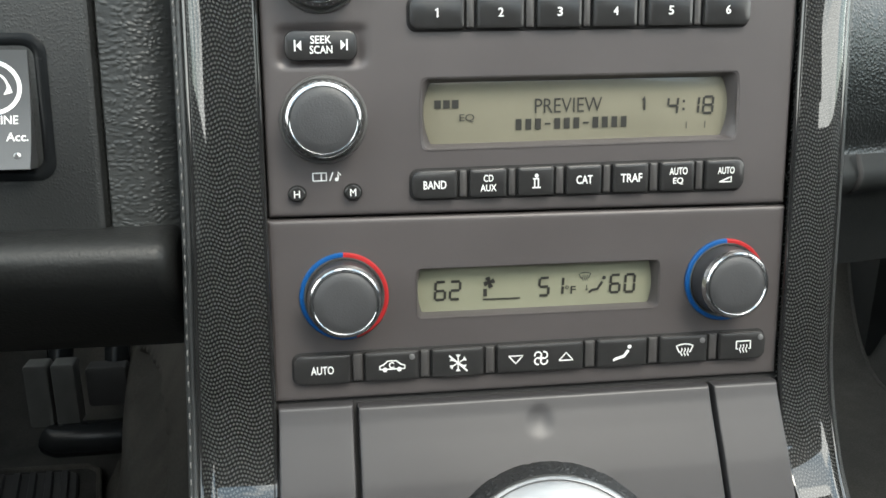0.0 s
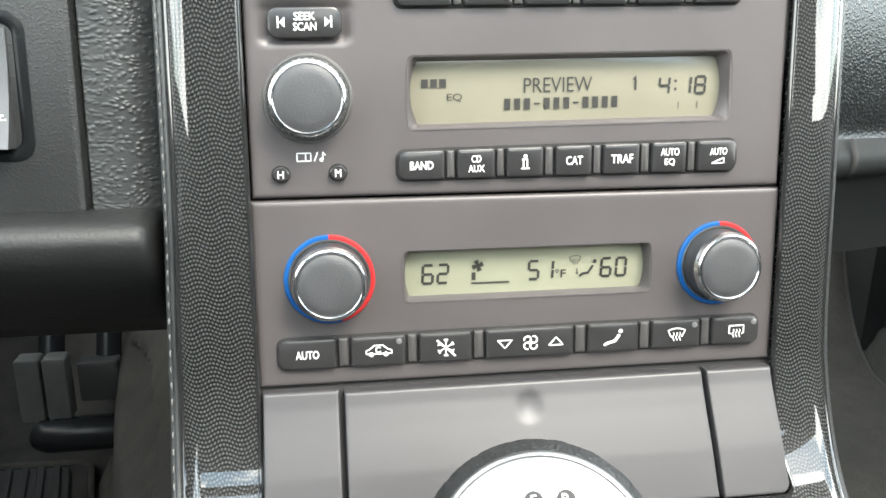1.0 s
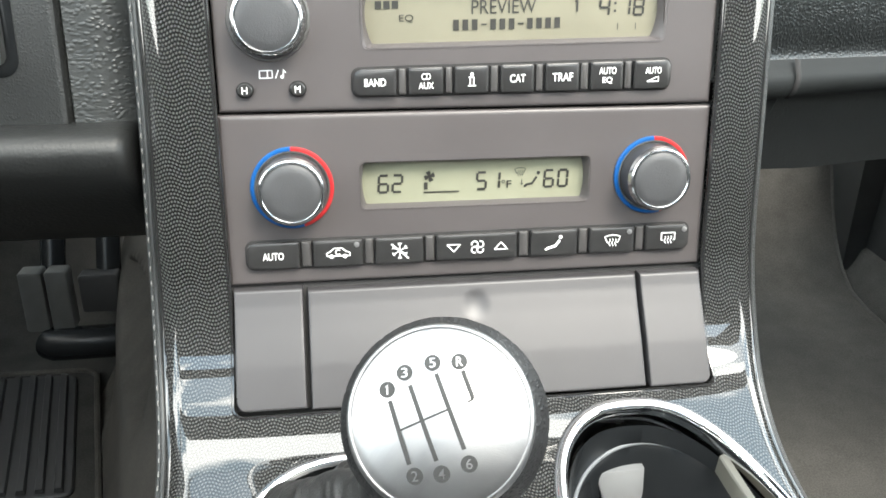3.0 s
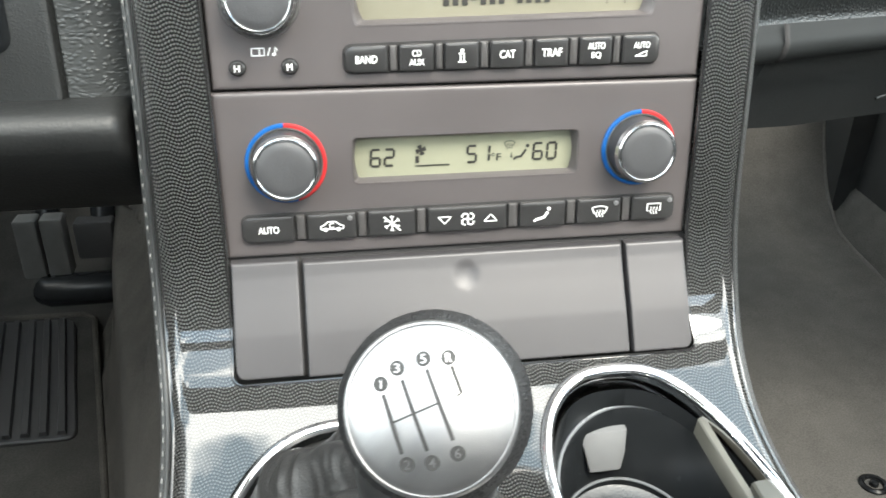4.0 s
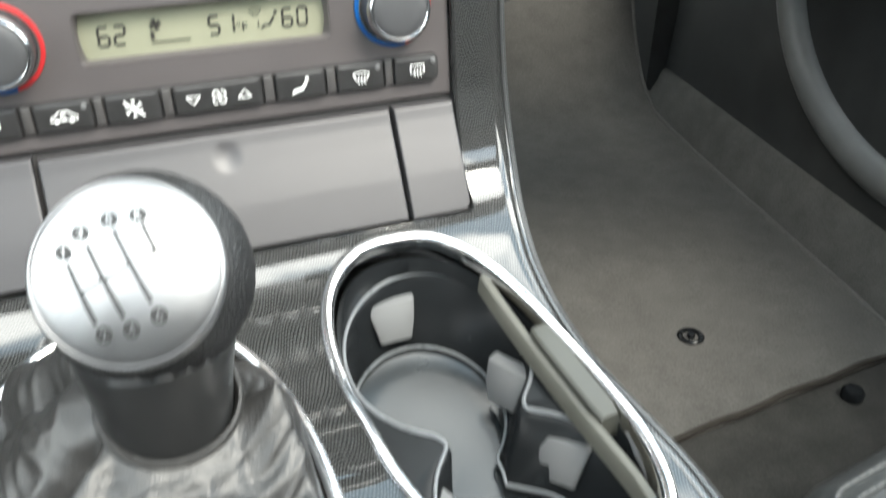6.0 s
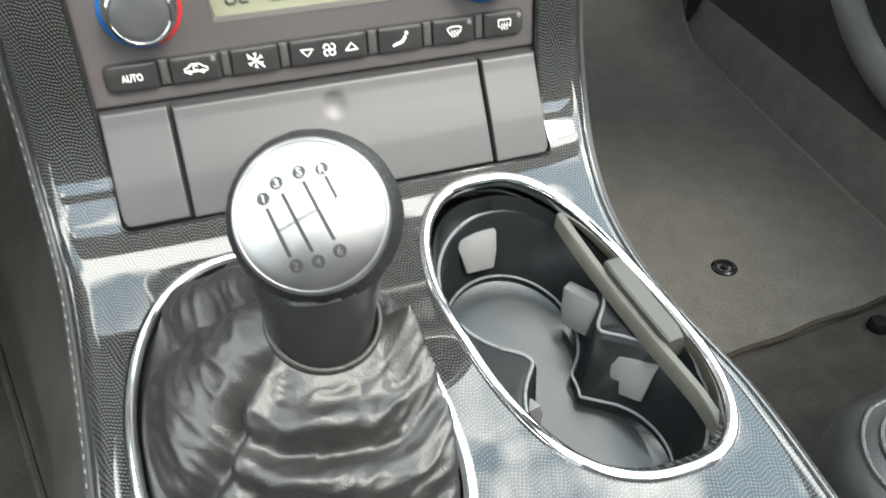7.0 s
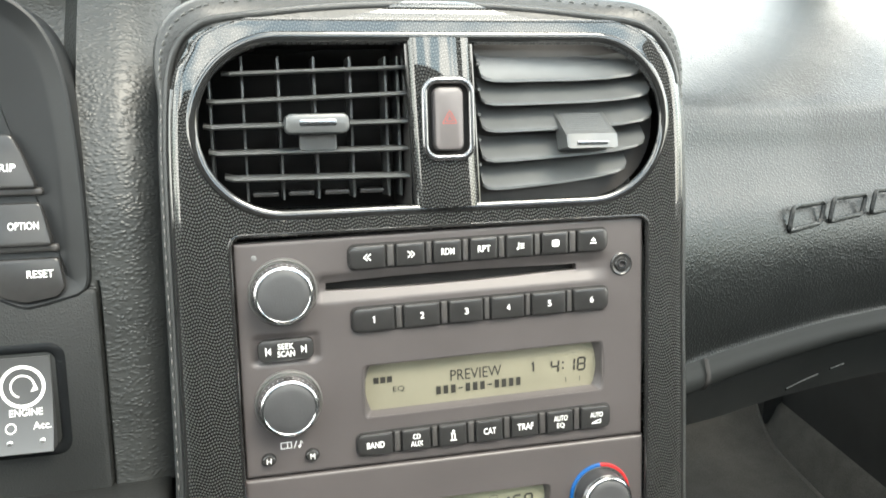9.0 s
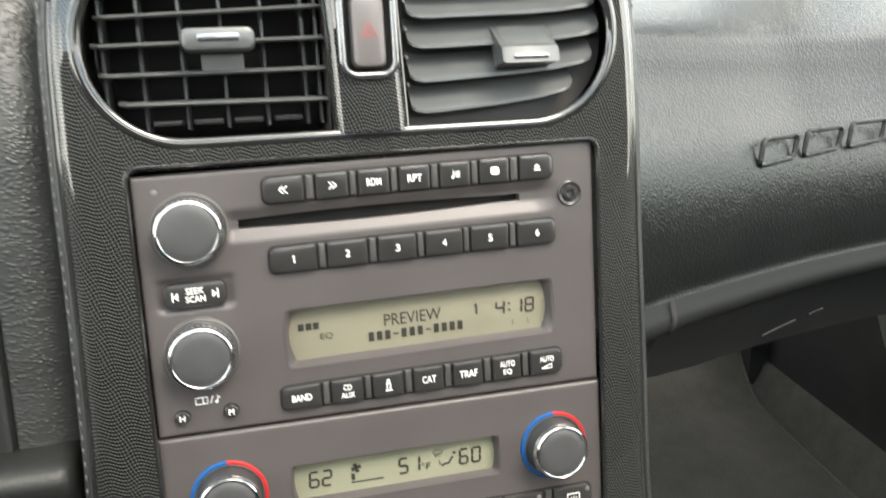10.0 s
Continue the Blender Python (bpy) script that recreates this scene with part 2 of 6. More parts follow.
def finish(bm, name, mat, base, smooth=True, sharp=38):
    bmesh.ops.remove_doubles(bm, verts=bm.verts, dist=1e-6)
    bmesh.ops.recalc_face_normals(bm, faces=bm.faces)
    bmesh.ops.translate(bm, vec=-Vector(base), verts=bm.verts)
    me = bpy.data.meshes.new(name)
    if smooth:
        lim = radians(sharp)
        for f in bm.faces:
            f.smooth = True
        for e in bm.edges:
            if len(e.link_faces) != 2 or e.calc_face_angle(0) > lim:
                e.smooth = False
    bm.to_mesh(me)
    bm.free()
    for m in mat if isinstance(mat, (list, tuple)) else [mat]:
        me.materials.append(m)
    return me


def part(name, bm, mat, parent, label="", sharp=38):
    base = BASE[parent]
    ob = new(name, finish(bm, name, mat, base, True, sharp))
    ob.parent = parent
    BASE[ob] = base
    if label:
        ob["label"] = label
    return ob


def solo(name, bm, mat, base, label, category, group="", kind="", world=False, sharp=38):
    """A thing that is one mesh."""
    ob = new(name, finish(bm, name, mat, base, True, sharp))
    ob.matrix_world = (world if isinstance(world, Matrix) else Matrix() if world else STACK) @ Matrix.Translation(base)
    BASE[ob] = Vector(base)
    return tagged(ob, label, category, group, kind)


def loft(bm, rings, cap0=True, cap1=True, closed=True):
    vs = [[bm.verts.new(p) for p in r] for r in rings]
    k = len(vs[0])
    for a, b in zip(vs, vs[1:]):
        for i in range(k if closed else k - 1):
            j = (i + 1) % k
            bm.faces.new((a[i], a[j], b[j], b[i]))
    if cap0:
        bm.faces.new(vs[0])
    if cap1:
        bm.faces.new(vs[-1])
    return vs


def rr_outline(x0, x1, z0, z1, r, n=6):
    """A rounded rectangle in the x, z plane; r may give the four corners from the lower left round against the clock."""
    rs = list(r) if isinstance(r, (list, tuple)) else [r] * 4
    out = []
    for (cx, cz, a0), q in zip((((x0, z0, 180)), (x1, z0, 270), (x1, z1, 0), (x0, z1, 90)), rs):
        q = max(q, 1e-5)
        ox = cx + q if cx == x0 else cx - q
        oz = cz + q if cz == z0 else cz - q
        for i in range(n + 1):
            a = radians(a0 + 90 * i / n)
            out.append((ox + q * math.cos(a), oz + q * math.sin(a)))
    return out


def plate(bm, x0, x1, z0, z1, yb, yf, r=0.002, bev=0.0006, n=5):
    """A rounded rectangle that stands out from yb to yf (towards -y), with a rolled front edge."""
    cx, cz = (x0 + x1) / 2, (z0 + z1) / 2
    hx, hz = (x1 - x0) / 2, (z1 - z0) / 2
    base = rr_outline(x0, x1, z0, z1, r, n)

    def shrunk(d, y):
        return [(cx + (x - cx) * (hx - d) / hx, y, cz + (z - cz) * (hz - d) / hz) for x, z in base]

    loft(bm, [shrunk(0, yb), shrunk(0, yf + bev), shrunk(bev * 0.3, yf + bev * 0.3), shrunk(bev, yf)])


def lathe(bm, c, profile, n=40, axis=(0, -1, 0), cap0=False, cap1=True):
    """Rings of (radius, height) round an axis through c."""
    q = Vector((0, 0, 1)).rotation_difference(Vector(axis).normalized())
    rings = []
    for r, h in profile:
        rings.append([Vector(c) + q @ Vector((r * math.cos(2 * math.pi * i / n), r * math.sin(2 * math.pi * i / n), h)) for i in range(n)])
    loft(bm, rings, cap0, cap1)


def sweep(bm, pts, rx, rn, normals, closed=False, n=10):
    """A bead of half-width rx and half-height rn along pts, with the given up-normals."""
    rings = []
    k = len(pts)
    for i, p in enumerate(pts):
        a = pts[(i - 1) % k] if closed or i > 0 else pts[i]
        b = pts[(i + 1) % k] if closed or i < k - 1 else pts[i]
        t = (Vector(b) - Vector(a)).normalized()
        up = Vector(normals[i]).normalized()
        side = t.cross(up).normalized()
        rings.append([Vector(p) + side * rx * math.cos(2 * math.pi * j / n) + up * rn * math.sin(2 * math.pi * j / n) for j in range(n)])
    if closed:
        rings.append(rings[0])
    loft(bm, rings, not closed, not closed)


def box(bm, x0, x1, y0, y1, z0, z1):
    loft(bm, [[(x0, y0, z), (x1, y0, z), (x1, y1, z), (x0, y1, z)] for z in (z0, z1)])


def ribbon(bm, lines, w, place):
    """Flat strokes of width w along 2D lines; place maps (a, b) to space."""
    for pts in lines:
        dense = []
        for a, b in zip(pts, pts[1:]):
            steps = max(1, int(math.dist(a, b) / 0.0012))
            dense += [(a[0] + (b[0] - a[0]) * i / steps, a[1] + (b[1] - a[1]) * i / steps) for i in range(steps)]
        dense.append(pts[-1])
        row = []
        for i, p in enumerate(dense):
            a, b = dense[max(0, i - 1)], dense[min(len(dense) - 1, i + 1)]
            d = math.dist(a, b) or 1
            nx, nz = -(b[1] - a[1]) / d * w / 2, (b[0] - a[0]) / d * w / 2
            row.append((bm.verts.new(place(p[0] + nx, p[1] + nz)), bm.verts.new(place(p[0] - nx, p[1] - nz))))
        for a, b in zip(row, row[1:]):
            bm.faces.new((a[0], a[1], b[1], b[0]))


def blob(bm, pts, place):
    bm.faces.new([bm.verts.new(place(*p)) for p in pts])


def ring_pts(cx, cz, r, a0=0, a1=360, n=20):
    return [(cx + r * math.cos(radians(a0 + (a1 - a0) * i / n)), cz + r * math.sin(radians(a0 + (a1 - a0) * i / n))) for i in range(n + 1)]


def lettering(bm, text, cx, cz, w, h, place, bold=0.008):
    """The built-in font's outlines, fitted into a box w x h about (cx, cz)."""
    if text == "1":
        ribbon(bm, [[(cx - w * 0.45, cz + h * 0.26), (cx + w * 0.12, cz + h * 0.5), (cx + w * 0.12, cz - h * 0.5)]], h * 0.16, place)
        return
    cu = bpy.data.curves.new("lettering", "FONT")
    cu.body, cu.resolution_u, cu.offset = text, 3, bold
    tmp = bpy.data.objects.new("lettering", cu)
    me = tmp.to_mesh()
    xs, zs = [v.co.x for v in me.vertices], [v.co.y for v in me.vertices]
    x0, x1, z0, z1 = min(xs), max(xs), min(zs), max(zs)
    vs = [bm.verts.new(place(cx + ((v.co.x - x0) / max(1e-6, x1 - x0) - 0.5) * w, cz + ((v.co.y - z0) / max(1e-6, z1 - z0) - 0.5) * h)) for v in me.vertices]
    for p in me.polygons:
        try:
            bm.faces.new([vs[i] for i in p.vertices])
        except ValueError:
            pass
    tmp.to_mesh_clear()
    bpy.data.objects.remove(tmp)
    bpy.data.curves.remove(cu)


SEGMENTS = {"0": "abcdef", "1": "bc", "2": "abdeg", "4": "bcfg", "5": "acdfg", "6": "acdefg", "8": "abcdefg"}


def segment_digit(bm, d, cx, cz, w, h, t, place, lean=0.06):
    """One seven-segment figure."""
    x0, x1, z0, z1 = -w / 2, w / 2, -h / 2, h / 2
    g = t * 0.25
    ends = {"a": ((x0 + g, z1), (x1 - g, z1)), "b": ((x1, z1 - g), (x1, g)), "c": ((x1, -g), (x1, z0 + g)), "d": ((x0 + g, z0), (x1 - g, z0)),
            "e": ((x0, -g), (x0, z0 + g)), "f": ((x0, z1 - g), (x0, g)), "g": ((x0 + g, 0), (x1 - g, 0))}
    for k in SEGMENTS[d]:
        ribbon(bm, [[(cx + x + z * lean, cz + z) for x, z in ends[k]]], t, place)


def flat(y):
    return lambda a, b: (a, y, b)


def rr_sdf(cx, cz, hx, hz, r):
    def f(x, z):
        dx, dz = abs(x - cx) - hx + r, abs(z - cz) - hz + r
        return math.hypot(max(dx, 0), max(dz, 0)) + min(max(dx, dz), 0) - r
    return f


def sheet(cols, rows, place, holes, uv=None, skirt=None):
    """A grid of cols x rows of (a, b); cells whose middle lies in a hole are left out and the rim is drawn onto the hole's outline.
    cols(b) gives the a's of the row b. skirt: how far (a vector) the open rims are turned back."""
    grid = [[(a, b) for a in cols(b)] for b in rows]
    nr, nc = len(grid), len(grid[0])
    keep = {}
    used = {}
    for i in range(nr - 1):
        for j in range(nc - 1):
            ca = sum(grid[i + p][j + q][0] for p in (0, 1) for q in (0, 1)) / 4
            cb = (grid[i][j][1] + grid[i + 1][j][1]) / 2
            inside = any(h(ca, cb) < 0 for h in holes)
            keep[i, j] = not inside
            for p in (0, 1):
                for q in (0, 1):
                    u = used.setdefault((i + p, j + q), [False, False])
                    u[1 if inside else 0] = True
    bm = bmesh.new()
    layer = bm.loops.layers.uv.new("UVMap")
    vs, ab = {}, {}
    for (i, j), (kept, cut) in used.items():
        if not kept:
            continue
        a, b = grid[i][j]
        if cut:
            for _ in range(4):
                h = min(holes, key=lambda f: abs(f(a, b)))
                d, e = h(a, b), 1e-5
                ga, gb = (h(a + e, b) - h(a - e, b)) / (2 * e), (h(a, b + e) - h(a, b - e)) / (2 * e)
                q = ga * ga + gb * gb
                if q < 1e-9:
                    break
                a, b = a - d * ga / q, b - d * gb / q
        vs[i, j] = bm.verts.new(place(a, b))
        ab[vs[i, j]] = (a, b)
    for (i, j), ok in keep.items():
        if ok:
            f = bm.faces.new((vs[i, j], vs[i, j + 1], vs[i + 1, j + 1], vs[i + 1, j]))
            for lp in f.loops:
                lp[layer].uv = ab[lp.vert]
    if skirt:
        edges = [e for e in bm.edges if len(e.link_faces) == 1]
        made = bmesh.ops.extrude_edge_only(bm, edges=edges)
        bmesh.ops.translate(bm, vec=Vector(skirt), verts=[g for g in made["geom"] if isinstance(g, bmesh.types.BMVert)])
    return bm


def steps(a, b, d):
    n = max(1, round(abs(b - a) / d))
    return [a + (b - a) * i / n for i in range(n + 1)]


def table(x, pairs):
    """Straight lines between (x, y) pairs."""
    if x <= pairs[0][0]:
        return pairs[0][1]
    for (a, p), (b, q) in zip(pairs, pairs[1:]):
        if x <= b:
            return p + (q - p) * (x - a) / (b - a)
    return pairs[-1][1]


def smooth_table(x, pairs):
    """A smooth curve through (x, y) pairs."""
    k = len(pairs)
    if x <= pairs[0][0]:
        return pairs[0][1]
    for i in range(k - 1):
        if x <= pairs[i + 1][0]:
            (x0, y0), (x1, y1) = pairs[i], pairs[i + 1]
            m0 = (y1 - pairs[i - 1][1]) / (x1 - pairs[i - 1][0]) if i else (y1 - y0) / (x1 - x0)
            m1 = (pairs[i + 2][1] - y0) / (pairs[i + 2][0] - x0) if i + 2 < k else (y1 - y0) / (x1 - x0)
            h = x1 - x0
            t = (x - x0) / h
            return (2 * t**3 - 3 * t**2 + 1) * y0 + (t**3 - 2 * t**2 + t) * h * m0 + (3 * t**2 - 2 * t**3) * y1 + (t**3 - t**2) * h * m1
    return pairs[-1][1]


# ---- the console trim: one gloss sheet from the vents over the bend to the gear lever ----
# its side profile as (y, z), from the top down
PROFILE = [(0.0085, 0.2075), (0.0042, 0.2056), (0.0012, 0.2020), (0.0002, 0.1965), (0.0, 0.185), (0.0, 0.05), (0.0, -0.06), (-0.001, -0.085), (-0.006, -0.106), (-0.015, -0.1215), (-0.030, -0.1335), (-0.050, -0.1435), (-0.075, -0.1535), (-0.105, -0.1625), (-0.145, -0.1725), (-0.19, -0.182), (-0.34, -0.208)]


def spline(points, per=20):
    out = []
    for i in range(len(points) - 1):
        p = [Vector((*points[max(0, min(len(points) - 1, i + k))], 0)) for k in (-1, 0, 1, 2)]
        for j in range(per):
            t = j / per
            out.append(0.5 * (2 * p[1] + (p[2] - p[0]) * t + (2 * p[0] - 5 * p[1] + 4 * p[2] - p[3]) * t * t + (3 * p[1] - p[0] - 3 * p[2] + p[3]) * t**3))
    out.append(Vector((*points[-1], 0)))
    return out


_line = spline(PROFILE)
_s = [0.0]
for _a, _b in zip(_line, _line[1:]):
    _s.append(_s[-1] + (_b - _a).length)
# s runs downwards from the top; it equals minus the height along the upright part
_at = next(i for i, p in enumerate(_line) if p.y <= 0.05)
_shift = _s[_at] + _line[_at].y
S_OF = [(-(v - _shift), p.x, p.y) for v, p in zip(_s, _line)][::-1]
S_MIN, S_MAX = S_OF[0][0], S_OF[-1][0]
Y_PAIRS = [(s, y) for s, y, z in S_OF]
Z_PAIRS = [(s, z) for s, y, z in S_OF]


def profile(s):
    return table(s, Y_PAIRS), table(s, Z_PAIRS)


def s_of_y(y):
    """The place along the trim where the console lies at depth y."""
    return table(y, sorted((yy, s) for s, yy, z in S_OF if s < -0.09))


def s_of_z(z):
    return table(z, sorted((zz, s) for s, yy, z_ in S_OF for zz in (z_,)))


def profile_normal(s):
    (y0, z0), (y1, z1) = profile(s - 0.002), profile(s + 0.002)
    t = Vector((0, y1 - y0, z1 - z0)).normalized()
    return Vector((0, -t.z, t.y))


LEFT = [(S_MIN, -0.112), (s_of_y(-0.20), -0.1150), (s_of_y(-0.118), -0.1180), (s_of_y(-0.072), -0.1208), (s_of_y(-0.035), -0.1232), (-0.115, -0.1268), (-0.09, -0.1272), (-0.06, -0.1266), (-0.011, -0.1248), (0.066, -0.1234), (0.11, -0.1226), (0.15, -0.1212), (0.172, -0.1185), (0.184, -0.1135), (0.192, -0.106), (0.198, -0.0855), (0.2012, -0.066), (0.2040, -0.046), (0.2075, -0.028), (S_MAX, -0.012)]
RIGHT = [(S_MIN, 0.120), (s_of_y(-0.20), 0.1300), (s_of_y(-0.158), 0.1312), (s_of_y(-0.123), 0.1262), (s_of_y(-0.10), 0.1218), (s_of_y(-0.075), 0.1200), (s_of_y(-0.05), 0.1208), (s_of_y(-0.028), 0.1246), (-0.115, 0.1290), (-0.09, 0.1294), (-0.06, 0.1286), (-0.011, 0.1280), (0.066, 0.1264), (0.11, 0.1252), (0.15, 0.1236), (0.172, 0.1205), (0.184, 0.1145), (0.192, 0.105), (0.198, 0.0845), (0.2012, 0.065), (0.2040, 0.045), (0.2075, 0.027), (S_MAX, 0.011)]


def broad_fall(s):
    """How far the broad rounding of the flanks falls back, from the flat console up to the vents."""
    return table(s, [(-0.14, 0.0004), (-0.10, 0.0010), (-0.06, 0.0020), (0.06, 0.0020), (0.11, 0.001)])


def trim_at(x, s):
    """A place on the trim: rolled back along its outer edges, softly rounded."""
    y, z = profile(s)
    n = profile_normal(s)
    a, b = smooth_table(s, LEFT), smooth_table(s, RIGHT)
    d = min(x - a, b - x)
    k = max(0.0, min(1.0, (s - 0.06) / 0.05))
    roll = (0.0045 - 0.0010 * k) * max(0.0, 1 - d / (0.0075 - 0.0030 * k)) ** 2 + broad_fall(s) * max(0.0, 1 - d / 0.026) ** 2
    # over the crown the profile itself turns back
    roll *= 1 - max(0.0, min(1.0, (s - 0.186) / 0.010))
    return Vector((x, y, z)) - n * roll


VENT_X0, VENT_X1, VENT_Z0, VENT_Z1 = -0.1103, 0.1118, 0.1127, 0.1892
CUP_C, BOOT_C = (0.0722, -0.1042), (-0.0472, -0.1225)


def cup_lean(y):
    return -0.2 * y + y * y if y > 0 else -0.13 * y


def cup_outline(n=72, grow=0.0):
    """The cup holder's rim: a long oval, a little wider at the back."""
    out = []
    for i in range(n):
        c, q = math.cos(2 * math.pi * i / n), math.sin(2 * math.pi * i / n)
        y = (0.0768 + grow) * math.copysign(abs(q) ** 0.784, q)
        x = (0.0447 + grow) * math.copysign(abs(c) ** 0.784, c) + cup_lean(y)
        out.append((CUP_C[0] + x, CUP_C[1] + y))
    return out


def cup_sdf(x, s):
    y = profile(s)[0] - CUP_C[1] if s < -0.09 else 1.0
    return ((abs((x - CUP_C[0] - cup_lean(min(0.08, y))) / 0.0447) ** 2.55 + abs(y / 0.0768) ** 2.55) ** 0.392 - 1) * 0.044 + 0.0012


def boot_outline(n=72, grow=0.0):
    out = []
    for i in range(n):
        c, q = math.cos(2 * math.pi * i / n), math.sin(2 * math.pi * i / n)
        y = (0.0825 + grow) * math.copysign(abs(q) ** 0.85, q)
        x = (0.0568 + grow) * math.copysign(abs(c) ** 0.85, c) - 0.06 * y
        out.append((BOOT_C[0] + x, BOOT_C[1] + y))
    return out


def boot_sdf(x, s):
    y = profile(s)[0] - BOOT_C[1] if s < -0.09 else 1.0
    return ((abs((x - BOOT_C[0] + 0.06 * y) / 0.0568) ** 2.35 + abs(y / 0.0825) ** 2.35) ** 0.425 - 1) * 0.05 + 0.0012


RECT_X0, RECT_X1 = -0.0988, 0.1042
S_DRAWER = s_of_z(-0.1280)
stack_sdf = rr_sdf((RECT_X0 + RECT_X1) / 2, (0.1035 + S_DRAWER) / 2, (RECT_X1 - RECT_X0) / 2, (0.1035 - S_DRAWER) / 2, 0.005)
vent_sdf = rr_sdf((VENT_X0 + VENT_X1) / 2, (VENT_Z0 + VENT_Z1) / 2, (VENT_X1 - VENT_X0) / 2, (VENT_Z1 - VENT_Z0) / 2, 0.0378)


def console_point(x, y, lift=0.0):
    s = s_of_y(y)
    return trim_at(x, s) + profile_normal(s) * lift


console = thing("console_trim", (0, 0, -0.2), "gloss black centre console trim with wavy dotted pattern", "console trim")
rows = steps(S_MIN, 0.16, 0.0026) + steps(0.16, S_MAX, 0.0016)[1:]


def trim_cols(s):
    a, b = smooth_table(s, LEFT), smooth_table(s, RIGHT)
    n = 104
    out = []
    for i in range(n + 1):
        t = i / n
        out.append(a + (b - a) * (t - 0.06 * math.sin(2 * math.pi * t)))
    return out


part("trim_panel", sheet(trim_cols, rows, trim_at, [stack_sdf, vent_sdf, cup_sdf, boot_sdf], skirt=(0, 0.004, -0.002)), M_TRIM, console, sharp=60)

# rounded inner edge of the trim round the radio and climate panels
bm = bmesh.new()
o = []
ring = rr_outline(RECT_X0, RECT_X1, S_DRAWER, 0.1035, 0.005, 8)
for p, q in zip(ring, ring[1:] + ring[:1]):
    m = max(1, int(math.dist(p, q) / 0.005))
    o += [(p[0] + (q[0] - p[0]) * i / m, p[1] + (q[1] - p[1]) * i / m) for i in range(m)]
sweep(bm, [trim_at(x, z) - profile_normal(z) * 0.0006 for x, z in o], 0.0010, 0.0012, [profile_normal(z) for x, z in o], closed=True, n=10)
part("inner_edge", bm, M_EDGE, console, "gloss black rounded inner edge")

# the trim rolls over a gloss rim into the vent opening
bm = bmesh.new()
o = rr_outline(VENT_X0 - 0.0012, VENT_X1 + 0.0012, VENT_Z0 - 0.0012, VENT_Z1 + 0.0012, 0.0389, 24)
oo = []
for p, q in zip(o, o[1:] + o[:1]):
    m = max(1, int(math.dist(p, q) / 0.006))
    oo += [(p[0] + (q[0] - p[0]) * i / m, p[1] + (q[1] - p[1]) * i / m) for i in range(m)]
sweep(bm, [trim_at(x, z) + Vector((0, 0.0011, 0)) for x, z in oo], 0.0027, 0.0017, [(0, -1, 0)] * len(oo), closed=True, n=16)
part("vent_rim", bm, M_EDGE, console, "gloss black rolled rim round the air vents")


def edge_path(side, s0, s1, out, back, step=0.004):
    pts, nor = [], []
    for s in steps(s0, s1, step):
        x = smooth_table(s, LEFT if side < 0 else RIGHT)
        n = profile_normal(s)
        pts.append(trim_at(x, s) + Vector((side * out, 0, 0)) - n * back)
        nor.append(n)
    return pts, nor


# gloss rounded outer edges
for side in (-1, 1):
    pts, nor = edge_path(side, S_MIN, 0.168, -0.0014, -0.0002, 0.006)
    bm = bmesh.new()
    sweep(bm, pts, 0.0019, 0.0014, nor, n=14)
    part("outer_edge", bm, M_EDGE, console, "gloss black rounded outer edge")


# leather-wrapped edge with its seam, up one flank, over the top and down the other
def blur(vs, sigma):
    """Running mean of a row of vectors, its ends held."""
    k = [math.exp(-0.5 * (i / sigma) ** 2) for i in range(-3 * sigma, 3 * sigma + 1)]
    out = []
    for i in range(len(vs)):
        acc = Vector((0, 0, 0))
        for j, w in enumerate(k):
            acc += vs[max(0, min(len(vs) - 1, i + j - 3 * sigma))] * w
        out.append(acc / sum(k))
    return out


def rim_line():
    lp, ln = edge_path(-1, S_MIN, 0.194, 0, 0)
    rp, rn = edge_path(1, S_MIN, 0.194, 0, 0)
    top = []
    for i in range(1, 40):
        u = 2 * i / 40 - 1
        x = lp[-1].x + (rp[-1].x - lp[-1].x) * i / 40
        top.append(Vector((x, lp[-1].y + 0.010 * (1 - u * u), lp[-1].z + 0.0105 * (1 - abs(u) ** 2.2))))
    pts = lp + top + rp[::-1]
    ups = ln + [Vector((0, -0.8, 0.6))] * len(top) + rn[::-1]
    run = [0.0]
    for p, q in zip(pts, pts[1:]):
        run.append(run[-1] + (q - p).length)
    even, lean, j = [], [], 0
    for d in steps(0.0, run[-1] - 1e-6, 0.003):
        while run[j + 1] < d:
            j += 1
        t = (d - run[j]) / max(1e-9, run[j + 1] - run[j])
        even.append(pts[j].lerp(pts[j + 1], t))
        lean.append(ups[j].lerp(ups[j + 1], t))
    return blur(even, 2), [v.normalized() for v in blur(lean, 7)]


RIM, RIM_UP = rim_line()


def rim_path(out, back, sink=0.0):
    tangents = blur([(RIM[min(len(RIM) - 1, i + 1)] - RIM[max(0, i - 1)]).normalized() for i in range(len(RIM))], 3)
    res = []
    for p, up, t in zip(RIM, RIM_UP, tangents):
        side = up.cross(t).normalized()
        c = max(0.0, min(1.0, (p.z - 0.158) / 0.045))
        crown = c * c * (3 - 2 * c)
        res.append(p + side * (out * (0.5 + 1.4 * crown)) - up * (back + sink * crown))
    return res, RIM_UP


